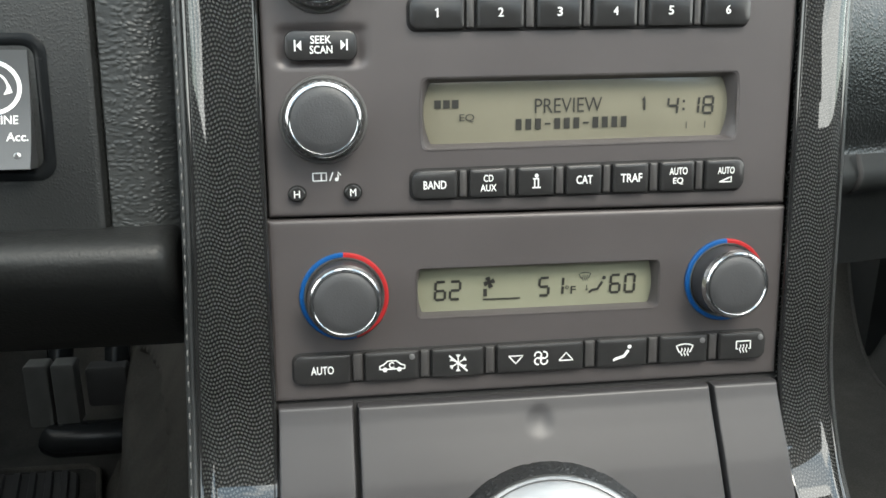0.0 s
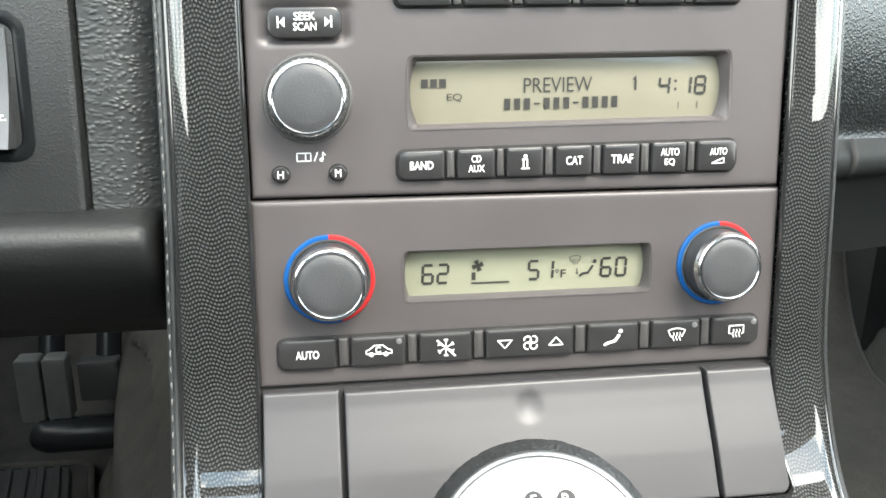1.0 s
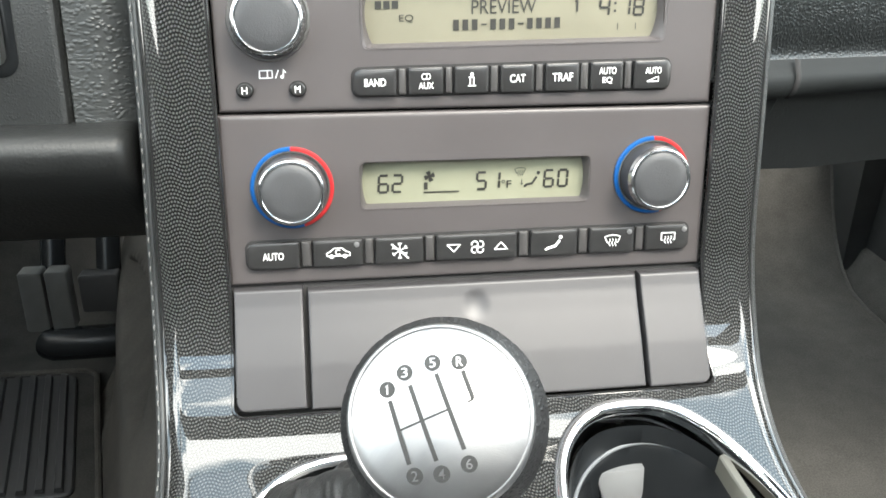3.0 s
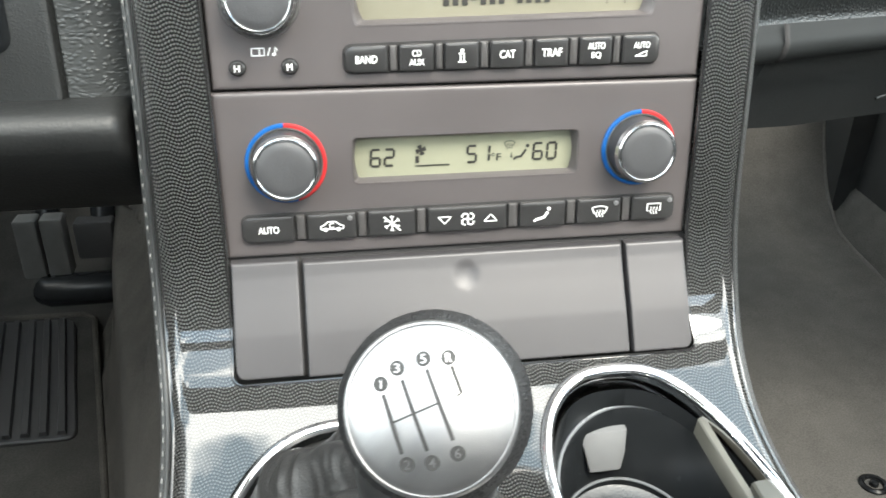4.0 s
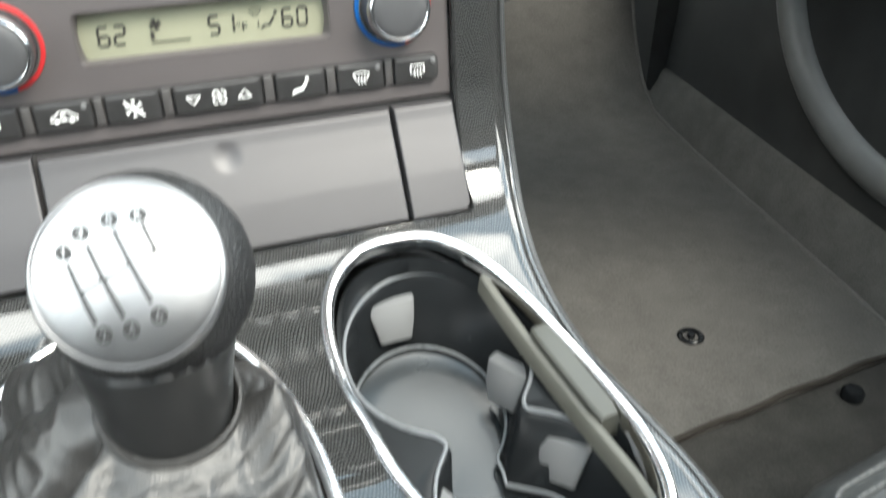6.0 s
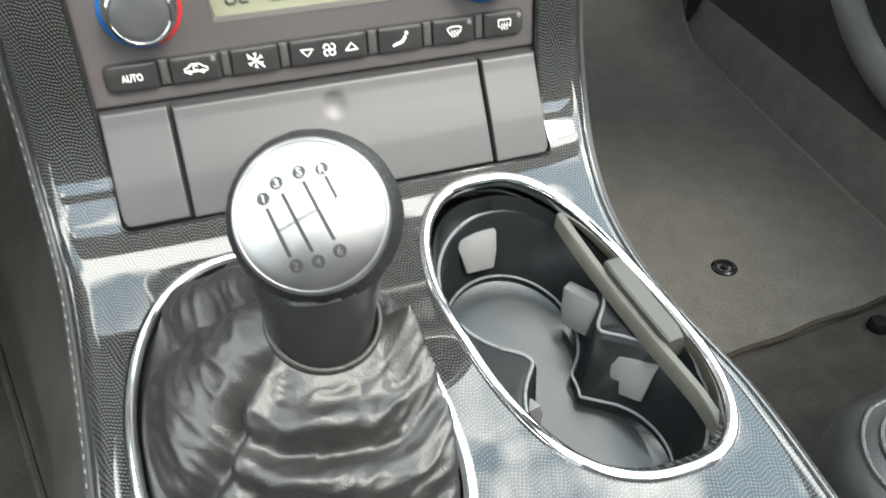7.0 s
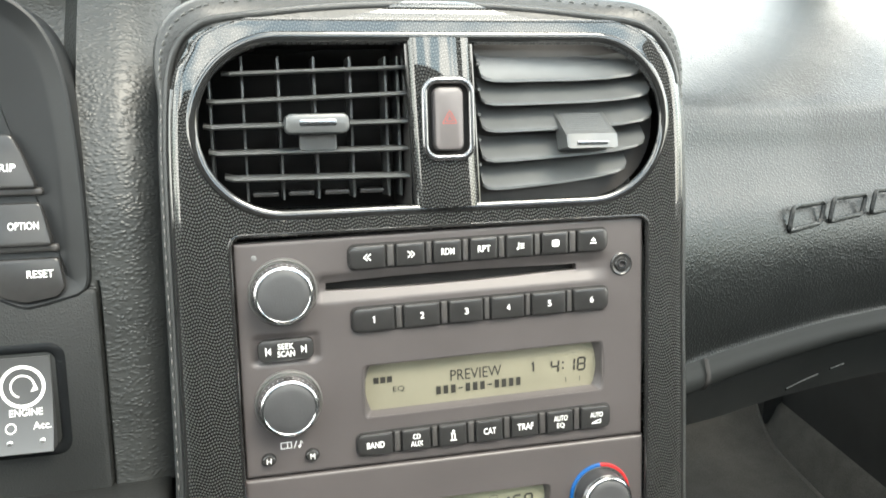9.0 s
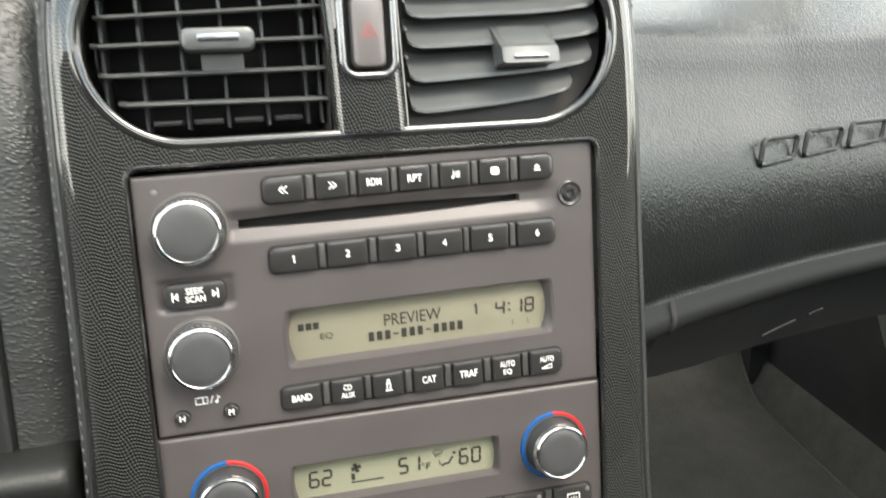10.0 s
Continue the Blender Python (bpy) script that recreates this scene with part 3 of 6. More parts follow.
pts, nor = rim_path(0.0030, 0.0042)
bm = bmesh.new()
sweep(bm, pts, 0.0020, 0.0026, nor, n=12)
edging = part("leather_edging", bm, M_SMOOTH, console, "black leather edging with a grey seam")
pts, nor = rim_path(0.0072, 0.0022, 0.0008)
bm = bmesh.new()
acc = 0.0
for i in range(len(pts) - 1):
    acc += (pts[i + 1] - pts[i]).length
    if acc > 0.0034:
        acc = 0.0
        t = (pts[i + 1] - pts[i]).normalized()
        if pts[i].x > 0 and pts[i].z < 0.16:
            # pulled down into the edging on the passenger side
            pts[i] = pts[i] + Vector((-0.0010, 0.0009, 0))
        sweep(bm, [pts[i] - t * 0.0011 - nor[i] * 0.0002, pts[i] + nor[i] * 0.0003, pts[i] + t * 0.0011 - nor[i] * 0.0002], 0.00032, 0.00034, [nor[i]] * 3, n=6)
tagged(part("stitching", bm, M_THREAD, edging, "pale grey stitches"), kind="stuff")

# dark well behind the openings
bm = bmesh.new()
box(bm, -0.112, 0.115, 0.06, 0.064, -0.13, 0.195)
box(bm, -0.112, 0.115, 0.012, 0.06, 0.1045, 0.1085)
part("inner_housing", bm, M_GAP, console)


# ---- buttons ----
FACE = 0.0022


def icon_back(bm, cx, cz, k, place):
    for d in (0, 0.0016):
        ribbon(bm, [[(cx + k * 0.0008 - k * d, cz + 0.0015), (cx - k * 0.0008 - k * d, cz), (cx + k * 0.0008 - k * d, cz - 0.0015)]], 0.0005, place)


def icon_wave(bm, cx, cz, place, framed, k=1.0):
    """The window heater signs: a screen outline with three rising waves."""
    if framed:
        lines = [[(-0.0030, 0.0022), (0.0030, 0.0022), (0.0030, -0.0010), (0.0022, -0.0010)], [(-0.0022, -0.0010), (-0.0030, -0.0010), (-0.0030, 0.0022)]]
    else:
        lines = [[(-0.0018, -0.0009), (-0.0023, -0.0009), (-0.0035, 0.0016), (-0.0018, 0.0022), (0, 0.0024), (0.0018, 0.0022), (0.0035, 0.0016), (0.0023, -0.0009), (0.0018, -0.0009)]]
    ribbon(bm, [[(cx + a * k, cz + b * k) for a, b in line] for line in lines], 0.00045 * k, place)
    for d in (-0.0013, 0, 0.0013):
        ribbon(bm, [[(cx + k * (d + 0.00032 * math.sin(i * 1.4)), cz + k * (0.0007 - i * 0.00055)) for i in range(7)]], 0.00036 * k, place)


def icon_fan(bm, cx, cz, r, place):
    for a in (45, 135, 225, 315):
        ox, oz = cx + r * 0.52 * math.cos(radians(a)), cz + r * 0.52 * math.sin(radians(a))
        ribbon(bm, [ring_pts(ox, oz, r * 0.42, a + 140, a + 420, 12)], r * 0.17, place)


def icon_triangle(bm, cx, cz, up, w, place, solid=False):
    t = [(cx - w, cz - up * w * 0.5), (cx + w, cz - up * w * 0.5), (cx, cz + up * w * 0.6)]
    if solid:
        blob(bm, t, place)
    else:
        ribbon(bm, [t + t[:1]], 0.00042, place)


def draw_mark(bm, mark, cx, cz, place):
    if mark == "<<":
        icon_back(bm, cx + 0.0006, cz, 1, place)
    elif mark == ">>":
        icon_back(bm, cx - 0.0006, cz, -1, place)
    elif mark == "list":
        for k in (-0.001, 0, 0.001):
            ribbon(bm, [[(cx, cz + k), (cx + 0.002, cz + k)]], 0.00045, place)
        ribbon(bm, [[(cx - 0.0008, cz + 0.0018), (cx - 0.0008, cz - 0.0012)]], 0.0004, place)
        blob(bm, ring_pts(cx - 0.0013, cz - 0.0012, 0.0006, n=10)[:-1], place)
    elif mark == "disc":
        blob(bm, rr_outline(cx - 0.0019, cx + 0.0019, cz - 0.0017, cz + 0.0017, 0.0011, 4), place)
    elif mark == "eject":
        icon_triangle(bm, cx, cz + 0.0006, 1, 0.0015, place, True)
        ribbon(bm, [[(cx - 0.0016, cz - 0.0012), (cx + 0.0016, cz - 0.0012)]], 0.0006, place)
    elif mark == "info":
        blob(bm, ring_pts(cx, cz + 0.0021, 0.0007, n=10)[:-1], place)
        ribbon(bm, [[(cx - 0.0007, cz + 0.0008), (cx - 0.0007, cz - 0.0022)], [(cx + 0.0007, cz + 0.0008), (cx + 0.0007, cz - 0.0022)], [(cx - 0.0013, cz + 0.0010), (cx + 0.0009, cz + 0.0010)], [(cx - 0.0016, cz - 0.0023), (cx + 0.0016, cz - 0.0023)]], 0.00045, place)
    elif mark == "seek":
        lettering(bm, "SEEK", cx, cz + 0.0019, 0.0072, 0.0027, place)
        lettering(bm, "SCAN", cx, cz - 0.0015, 0.0078, 0.0027, place)
        for k in (-1, 1):
            blob(bm, [(cx + k * 0.0068, cz + 0.0017), (cx + k * 0.0068, cz - 0.0017), (cx + k * 0.0085, cz)], place) if k > 0 else blob(bm, [(cx - 0.0068, cz + 0.0017), (cx - 0.0085, cz), (cx - 0.0068, cz - 0.0017)], place)
            ribbon(bm, [[(cx + k * 0.0090, cz + 0.0019), (cx + k * 0.0090, cz - 0.0019)]], 0.0005, place)
    elif mark == "wedge":
        lettering(bm, "AUTO", cx, cz + 0.0014, 0.0068, 0.0024, place)
        ribbon(bm, [[(cx - 0.0026, cz - 0.0026), (cx + 0.0022, cz - 0.0026), (cx + 0.0022, cz - 0.0008), (cx - 0.0026, cz - 0.0026)]], 0.00042, place)
    elif mark == "car":
        body = [(-0.0046, -0.0009), (-0.0046, 0.0004), (-0.0034, 0.0008), (-0.0016, 0.0023), (0.0016, 0.0023), (0.0034, 0.0008), (0.0048, 0.0004), (0.0048, -0.0009), (-0.0046, -0.0009)]
        ribbon(bm, [[(cx + a, cz + b) for a, b in body]], 0.00045, place)
        for k in (-0.0027, 0.0027):
            blob(bm, ring_pts(cx + k, cz - 0.0011, 0.0009, n=10)[:-1], place)
        ribbon(bm, [ring_pts(cx, cz + 0.0006, 0.0010, 40, 320, 10)], 0.0004, place)
    elif mark == "snow":
        for a in (30, 90, 150):
            dx, dz = 0.0034 * math.cos(radians(a)), 0.0034 * math.sin(radians(a))
            ribbon(bm, [[(cx - dx, cz - dz), (cx + dx, cz + dz)]], 0.0004, place)
            for k in (-0.68, 0.68):
                for q in (-38, 38):
                    ux, uz = math.cos(radians(a + q)) * 0.0012 * (1 if k > 0 else -1), math.sin(radians(a + q)) * 0.0012 * (1 if k > 0 else -1)
                    ribbon(bm, [[(cx + dx * k, cz + dz * k), (cx + dx * k + ux, cz + dz * k + uz)]], 0.00036, place)
        ribbon(bm, [[(cx - 0.0034, cz + 0.0030), (cx + 0.0036, cz - 0.0034)]], 0.0006, place)
    elif mark == "fan":
        icon_triangle(bm, cx - 0.0100, cz, -1, 0.0028, place)
        icon_triangle(bm, cx + 0.0100, cz, 1, 0.0028, place)
        icon_fan(bm, cx, cz, 0.0032, place)
    elif mark == "seat":
        ribbon(bm, [[(cx - 0.0032, cz - 0.0022), (cx + 0.0004, cz - 0.0012), (cx + 0.0022, cz + 0.0012)], [(cx - 0.0032, cz - 0.0028), (cx - 0.0038, cz - 0.0022)]], 0.0011, place)
        blob(bm, ring_pts(cx + 0.0026, cz + 0.0026, 0.0008, n=10)[:-1], place)
    elif mark == "front":
        icon_wave(bm, cx, cz, place, False)
    elif mark == "rear":
        icon_wave(bm, cx, cz, place, True)
    elif "/" in mark:
        up, low = mark.split("/")
        lettering(bm, up, cx, cz + 0.0018, 0.0018 * len(up), 0.0026, place)
        lettering(bm, low, cx, cz - 0.0018, 0.0020 * len(low), 0.0026, place)
    else:
        lettering(bm, mark, cx, cz, min(0.0021, 0.0085 / max(1, len(mark))) * len(mark) if len(mark) > 1 else (0.0013 if mark == "1" else 0.0019), 0.0031, place)


def button(parent, x0, x1, z0, z1, mark, first=False, last=False, front=-0.0006, dot=False):
    bm = bmesh.new()
    ra, rb = (0.0032 if first else 0.0008), (0.0032 if last else 0.0008)
    plate(bm, x0, x1, z0, z1, FACE, front, (ra, rb, rb, ra), 0.0012)
    ob = part("button", bm, M_BUTTON, parent)
    bm = bmesh.new()
    draw_mark(bm, mark, (x0 + x1) / 2, (z0 + z1) / 2, flat(front - 0.00025))
    part("marking", bm, M_WHITE, ob, "white printed sign")
    if dot:
        bm = bmesh.new()
        lathe(bm, (x1 - 0.0026, front, z1 - 0.0022), [(0.0011, -0.0002), (0.0011, 0.0003), (0.0006, 0.0005)], 14)
        part("indicator_lamp", bm, M_GRIP, ob, "small unlit grey indicator lamp")
    return ob


def button_row(parent, spans, marks, z0, z1, slope=0.0, dots=()):
    """A row of keys in a shared recess with upright ribs between them."""
    bm = bmesh.new()
    plate(bm, spans[0][0] - 0.0007, spans[-1][1] + 0.0007, z0 - 0.0007, z1 + 0.0007, FACE + 0.002, FACE - 0.0004, 0.0036, 0.0003)
    for v in bm.verts:
        v.co.z += slope * v.co.x
    recess = part("key_recess", bm, M_GAP, parent)
    for (a, b), (c, d) in zip(spans, spans[1:]):
        m = (b + c) / 2
        w = (c - b) / 2 - 0.0007
        bm = bmesh.new()
        plate(bm, m - w, m + w, z0 + 0.0003 + slope * m, z1 - 0.0003 + slope * m, FACE, FACE - 0.0018, 0.0004, 0.0009, 3)
        part("rib", bm, M_RIB, recess)
    for i, ((a, b), k) in enumerate(zip(spans, marks)):
        lift = slope * (a + b) / 2
        button(parent, a, b, z0 + lift, z1 + lift, k, i == 0, i == len(spans) - 1, dot=i in dots)


def knob(parent, x, z, height, r_base, r_cap, chrome=0.62, side=M_BARREL):
    """A turning knob: collar ring on the face, ribbed barrel, chrome edge, soft black cap."""
    bm = bmesh.new()
    n = 72
    rings = []
    for k, (r, h) in enumerate([(r_base, 0.0), (r_base, 0.0015), (r_base * 0.985, 0.002), (r_base * 0.96, height * 0.72)]):
        rings.append([(x + r * (1 - (0.018 if i % 2 and k in (2, 3) else 0)) * math.cos(2 * math.pi * i / n), FACE - h, z + r * (1 - (0.018 if i % 2 and k in (2, 3) else 0)) * math.sin(2 * math.pi * i / n)) for i in range(n)])
    loft(bm, rings)
    ob = part("knob", bm, side, parent)
    bm = bmesh.new()
    lathe(bm, (x, FACE, z), [(r_base + 0.0014, -0.001), (r_base + 0.0015, 0.0006), (r_base + 0.0010, 0.0013), (r_base + 0.0003, 0.0010), (r_base, 0.0)], 56, cap1=False)
    part("collar", bm, M_COLLAR, ob, "thin pale grey collar")
    bm = bmesh.new()
    top = r_cap + 0.0009
    lathe(bm, (x, FACE, z), [(r_base * 0.965, height * chrome), (r_base * 0.985, height * (chrome + 0.06)), (r_base * 0.975, height * max(0.6, chrome + 0.1)), (top + 0.0007, height * 0.93), (top + 0.0007, height * 0.97), (top + 0.0002, height * 1.02), (top - 0.0005, height * 1.03), (r_cap, height * 1.0), (r_cap - 0.0002, height * 0.95)], 56, cap1=False)
    part("chrome_edge", bm, M_KNOBRIM, ob, "polished chrome edge")
    bm = bmesh.new()
    lathe(bm, (x, FACE, z), [(r_cap, height * 0.93), (r_cap, height * 0.985), (r_cap * 0.97, height * 1.01), (r_cap * 0.7, height * 1.045), (r_cap * 0.35, height * 1.06), (0.0002, height * 1.065)], 48)
    part("cap", bm, M_CAP, ob, "soft black domed cap")
    return ob


# ---- radio ----
radio = thing("car_radio", (0.0025, 0.0, -0.009), "dark grey car radio with cream display and black keys", "car radio")
RX0, RX1, RZ0, RZ1 = -0.0976, 0.1026, -0.0103, 0.1014
slot = lambda x, z: max(abs(z - 0.0782) - (0.0016 + 0.0012 * max(0.0, 1 - ((x + 0.004) / 0.06) ** 2)), abs(x - 0.0052) - 0.0622)
lcd1 = rr_sdf(0.01955, 0.02665, 0.0607, 0.0127, 0.0025)


def face_y(x, z, x0, x1, z0, z1, r=0.0016):
    d = min(x - x0, x1 - x, z - z0, z1 - z)
    return r - math.sqrt(max(0.0, r * r - max(0.0, r - d) ** 2)) if d < r else 0.0


def radio_at(x, z):
    y = FACE + face_y(x, z, RX0, RX1, RZ0, RZ1)
    # scoop along the disc slot and the recess round the seek key
    if -0.062 < x < 0.086:
        fall = min(1.0, max(0.0, (z - 0.0706) / 0.0058), max(0.0, (0.0846 - z) / 0.0038))
        y += 0.0024 * fall * min(1, (x + 0.062) / 0.002, (0.086 - x) / 0.012)
    d = rr_sdf(-0.0766, 0.0513, 0.0162, 0.0076, 0.003)(x, z)
    y += 0.0016 * max(0.0, min(1.0, -d / 0.0026))
    return (x, y, z)


xs = sorted(steps(RX0, RX1, 0.0014) + [RX0 + 0.0004, RX0 + 0.0008, RX1 - 0.0004, RX1 - 0.0008])
zs = sorted(steps(RZ0, RZ1, 0.0011) + [RZ0 + 0.0004, RZ0 + 0.0008, RZ1 - 0.0004, RZ1 - 0.0008])
part("faceplate", sheet(lambda b: xs, zs, radio_at, [slot, lcd1], skirt=(0, 0.005, 0)), M_FACE, radio, "dark grey satin plastic faceplate")


def bowed(x0, x1, z0, z1, r, bow):
    """A rounded rectangle whose two ends swell outwards by bow."""
    mid, half, cx = (z0 + z1) / 2, (z1 - z0) / 2, (x0 + x1) / 2
    ring = rr_outline(x0 + bow, x1 - bow, z0, z1, r, 5)
    pts = []
    for p, q in zip(ring, ring[1:] + ring[:1]):
        m = 14 if abs(q[1] - p[1]) > (z1 - z0) * 0.5 else 1
        pts += [(p[0] + (q[0] - p[0]) * i / m, p[1] + (q[1] - p[1]) * i / m) for i in range(m)]
    return [(x + (bow if x > cx else -bow) * (1 - ((z - mid) / half) ** 2), z) for x, z in pts]


def display(parent, x0, x1, z0, z1, glass, depth=0.0058, r=0.005, lip=0.0022):
    bm = bmesh.new()
    out = bowed(x0, x1, z0, z1, 0.0018, r * 0.35)
    inn = bowed(x0 + lip, x1 - lip, z0 + lip * 0.9, z1 - lip * 0.9, 0.0008, r)
    mid = [((a[0] * 2 + b[0]) / 3, (a[1] * 2 + b[1]) / 3) for a, b in zip(out, inn)]
    loft(bm, [[(x, FACE - 0.0003, z) for x, z in out], [(x, FACE + 0.0006, z) for x, z in mid], [(x, FACE + depth, z) for x, z in inn]], False, False)
    part("display_bezel", bm, M_FACE, parent, "grey sloping bezel")
    bm = bmesh.new()
    plate(bm, x0 + lip * 0.5, x1 - lip * 0.5, z0 + lip * 0.5, z1 - lip * 0.5, FACE + depth + 0.001, FACE + depth - 0.0002, 0.002, 0.0001)
    g = part("display_glass", bm, glass, parent, "cream liquid-crystal display")
    return g, flat(FACE + depth - 0.0006)


g, at = display(radio, -0.0422, 0.0813, 0.0135, 0.0398, M_LCD1, r=0.0026)
bm = bmesh.new()
lettering(bm, "PREVIEW", 0.0153, 0.0285, 0.0262, 0.0054, at, -0.004)
lettering(bm, "EQ", -0.0238, 0.0247, 0.0056, 0.0030, at, -0.004)
lettering(bm, "1", 0.0452, 0.0283, 0.0014, 0.0050, at)
# plain bars
for k in range(3):
    ribbon(bm, [[(-0.0360 + k * 0.0033, 0.0300), (-0.0335 + k * 0.0033, 0.0300)]], 0.0030, at)
for k in range(12):
    a = -0.0052 + 0.00375 * k
    ribbon(bm, [[(a, 0.0218), (a + 0.0023, 0.0218)]], 0.0006 if k in (3, 7) else 0.0041, at)
segment_digit(bm, "4", 0.0568, 0.0272, 0.0038, 0.0062, 0.0009, at)
segment_digit(bm, "1", 0.0654, 0.0272, 0.0038, 0.0062, 0.0009, at)
segment_digit(bm, "8", 0.0712, 0.0272, 0.0038, 0.0062, 0.0009, at)
for k in (0.0014, -0.0016):
    blob(bm, rr_outline(0.0607, 0.0617, 0.0274 + k - 0.0005, 0.0274 + k + 0.0005, 0.0002, 2), at)
for k in (0.0626, 0.0702):
    ribbon(bm, [[(k, 0.0210), (k, 0.0184)]], 0.0003, at)
tagged(part("readout", bm, M_INK, g, "dark liquid-crystal letters and figures"), kind="stuff")

button_row(radio, [(-0.0460, -0.0290), (-0.0242, -0.0104), (-0.0062, 0.0074), (0.0116, 0.0253), (0.0297, 0.0435), (0.0478, 0.0615), (0.0664, 0.0824)], ["<<", ">>", "RDM", "RPT", "list", "disc", "eject"], 0.0859, 0.0968)
button_row(radio, [(-0.0456, -0.0258), (-0.0214, -0.0040), (0.0006, 0.0175), (0.0216, 0.0385), (0.0424, 0.0600), (0.0642, 0.0828)], list("123456"), 0.0563, 0.0675)
button_row(radio, [(-0.0457, -0.0287), (-0.0243, -0.0102), (-0.0060, 0.0079), (0.0125, 0.0264), (0.0308, 0.0449), (0.0496, 0.0634), (0.0678, 0.0838)], ["BAND", "CD/AUX", "info", "CAT", "TRAF", "AUTO/EQ", "wedge"], -0.0045, 0.0064)
button(radio, -0.0893, -0.0640, 0.0463, 0.0566, "seek", True, True)
for x in (-0.0870, -0.0670):
    bm = bmesh.new()
    lathe(bm, (x, FACE, -0.0008), [(0.0034, -0.001), (0.0034, 0.0008), (0.0029, 0.0008), (0.0029, 0.0022), (0.0024, 0.0027)], 28)
    ob = part("round_button", bm, M_BUTTON, radio)
    bm = bmesh.new()
    lettering(bm, "H" if x < -0.08 else "M", x, -0.0008, 0.0021, 0.0029, flat(FACE - 0.0030), 0.0)
    part("marking", bm, M_WHITE, ob, "white printed letter")
bm = bmesh.new()
pr = flat(FACE - 0.0003)
ribbon(bm, [[(-0.0812, 0.0040), (-0.0764, 0.0040), (-0.0764, 0.0068), (-0.0812, 0.0068), (-0.0812, 0.0040)], [(-0.0782, 0.0040), (-0.0782, 0.0068)], [(-0.0752, 0.0038), (-0.0740, 0.0070)], [(-0.0722, 0.0044), (-0.0722, 0.0070), (-0.0712, 0.0058)]], 0.00045, pr)
blob(bm, ring_pts(-0.0727, 0.0043, 0.0007, n=10)[:-1], pr)
part("printed_sign", bm, M_WHITE, radio, "white printed tone sign")
for z in (0.0780, 0.0258):
    knob(radio, -0.0766, z, 0.0098, 0.0142, 0.0114, 0.35)
    bm = bmesh.new()
    lathe(bm, (-0.0766, FACE, z), [(0.0155, -0.001), (0.0155, 0.0005), (0.0150, 0.0011), (0.0145, 0.0007), (0.0142, 0.0)], 56, cap1=False)
    part("knob_collar", bm, M_SATIN, radio, "satin chrome collar")
# disc slot with its brush, headphone socket, sensor
bm = bmesh.new()
plate(bm, -0.060, 0.072, 0.0725, 0.0845, 0.022, 0.0105, 0.001, 0.0002)
part("disc_slot", bm, M_GAP, radio, "dark disc slot with a dust brush")
bm = bmesh.new()
lathe(bm, (0.0906, FACE, 0.0780), [(0.0058, -0.001), (0.0058, 0.0005), (0.0052, 0.0009), (0.0044, 0.0004), (0.0036, 0.0004), (0.0030, 0.0012), (0.0022, 0.0012), (0.0020, -0.004)], 36)
jack = part("headphone_socket", bm, M_BUTTON, radio, "black round socket with a metal ring")
bm = bmesh.new()
lathe(bm, (0.0906, FACE, 0.0780), [(0.0022, 0.0011), (0.0021, 0.0017), (0.0016, 0.0017), (0.0015, 0.0)], 28, cap1=False)
part("metal_ring", bm, M_SATIN, jack)
bm = bmesh.new()
lathe(bm, (-0.0886, FACE, 0.0944), [(0.0013, -0.001), (0.0013, 0.0003), (0.0008, 0.0005)], 16)
part("indicator_lamp", bm, M_GRIP, radio, "small pale unlit lamp")

# the radio sits a little askew above its straight lower edge
for ob in radio.children_recursive:
    for v in ob.data.vertices:
        x, z = v.co.x + BASE[radio].x, v.co.z + BASE[radio].z
        v.co.z += 0.0160 * x * max(0.0, min(1.0, (z + 0.0098) / 0.014))

# ---- climate panel ----
climate = thing("climate_control_panel", (0.0025, 0, -0.08), "dark grey climate panel with two ringed knobs and display", "climate control")
CX0, CX1, CZ0, CZ1 = -0.0984, 0.1034, -0.0806, -0.0112
lcd2 = rr_sdf(0.0037, -0.0408, 0.0478, 0.0095, 0.002)
xs2 = sorted(steps(CX0, CX1, 0.0014) + [CX0 + 0.0004, CX0 + 0.0008, CX1 - 0.0004, CX1 - 0.0008])
zs2 = sorted(steps(CZ0, CZ1, 0.0011) + [CZ0 + 0.0004, CZ0 + 0.0008, CZ1 - 0.0004, CZ1 - 0.0008])
part("faceplate", sheet(lambda b: xs2, zs2, lambda x, z: (x, FACE + face_y(x, z, CX0, CX1, CZ0, CZ1), z), [lcd2], skirt=(0, 0.005, 0)), M_FACE, climate, "dark grey satin plastic faceplate")
g, at = display(climate, -0.0446, 0.0520, -0.0506, -0.0310, M_LCD2, 0.0056, 0.0014, 0.0014)
bm = bmesh.new()
for d, x in (("6", -0.0346), ("2", -0.0288), ("5", 0.0065), ("1", 0.0122), ("6", 0.0355), ("0", 0.0416)):
    segment_digit(bm, d, x, -0.0412, 0.0038, 0.0070, 0.0010, at)
for a in (20, 110, 200, 290):
    q = [(-0.0154 + r * math.cos(radians(a + d)), -0.0386 + r * math.sin(radians(a + d))) for r, d in ((0.0003, 0), (0.0015, -40), (0.0024, -22), (0.0024, 24), (0.0014, 34))]
    blob(bm, q, at)
blob(bm, ring_pts(-0.0154, -0.0386, 0.0010, n=12)[:-1], at)
ribbon(bm, [[(-0.0170, -0.0411), (-0.0170, -0.0441)]], 0.0015, at)
ribbon(bm, [[(-0.0179, -0.0453), (-0.0031, -0.0453)]], 0.0006, at)
lettering(bm, "F", 0.0183, -0.0430, 0.0021, 0.0031, at)
ribbon(bm, [ring_pts(0.0158, -0.0419, 0.0006, n=10)], 0.0003, at)
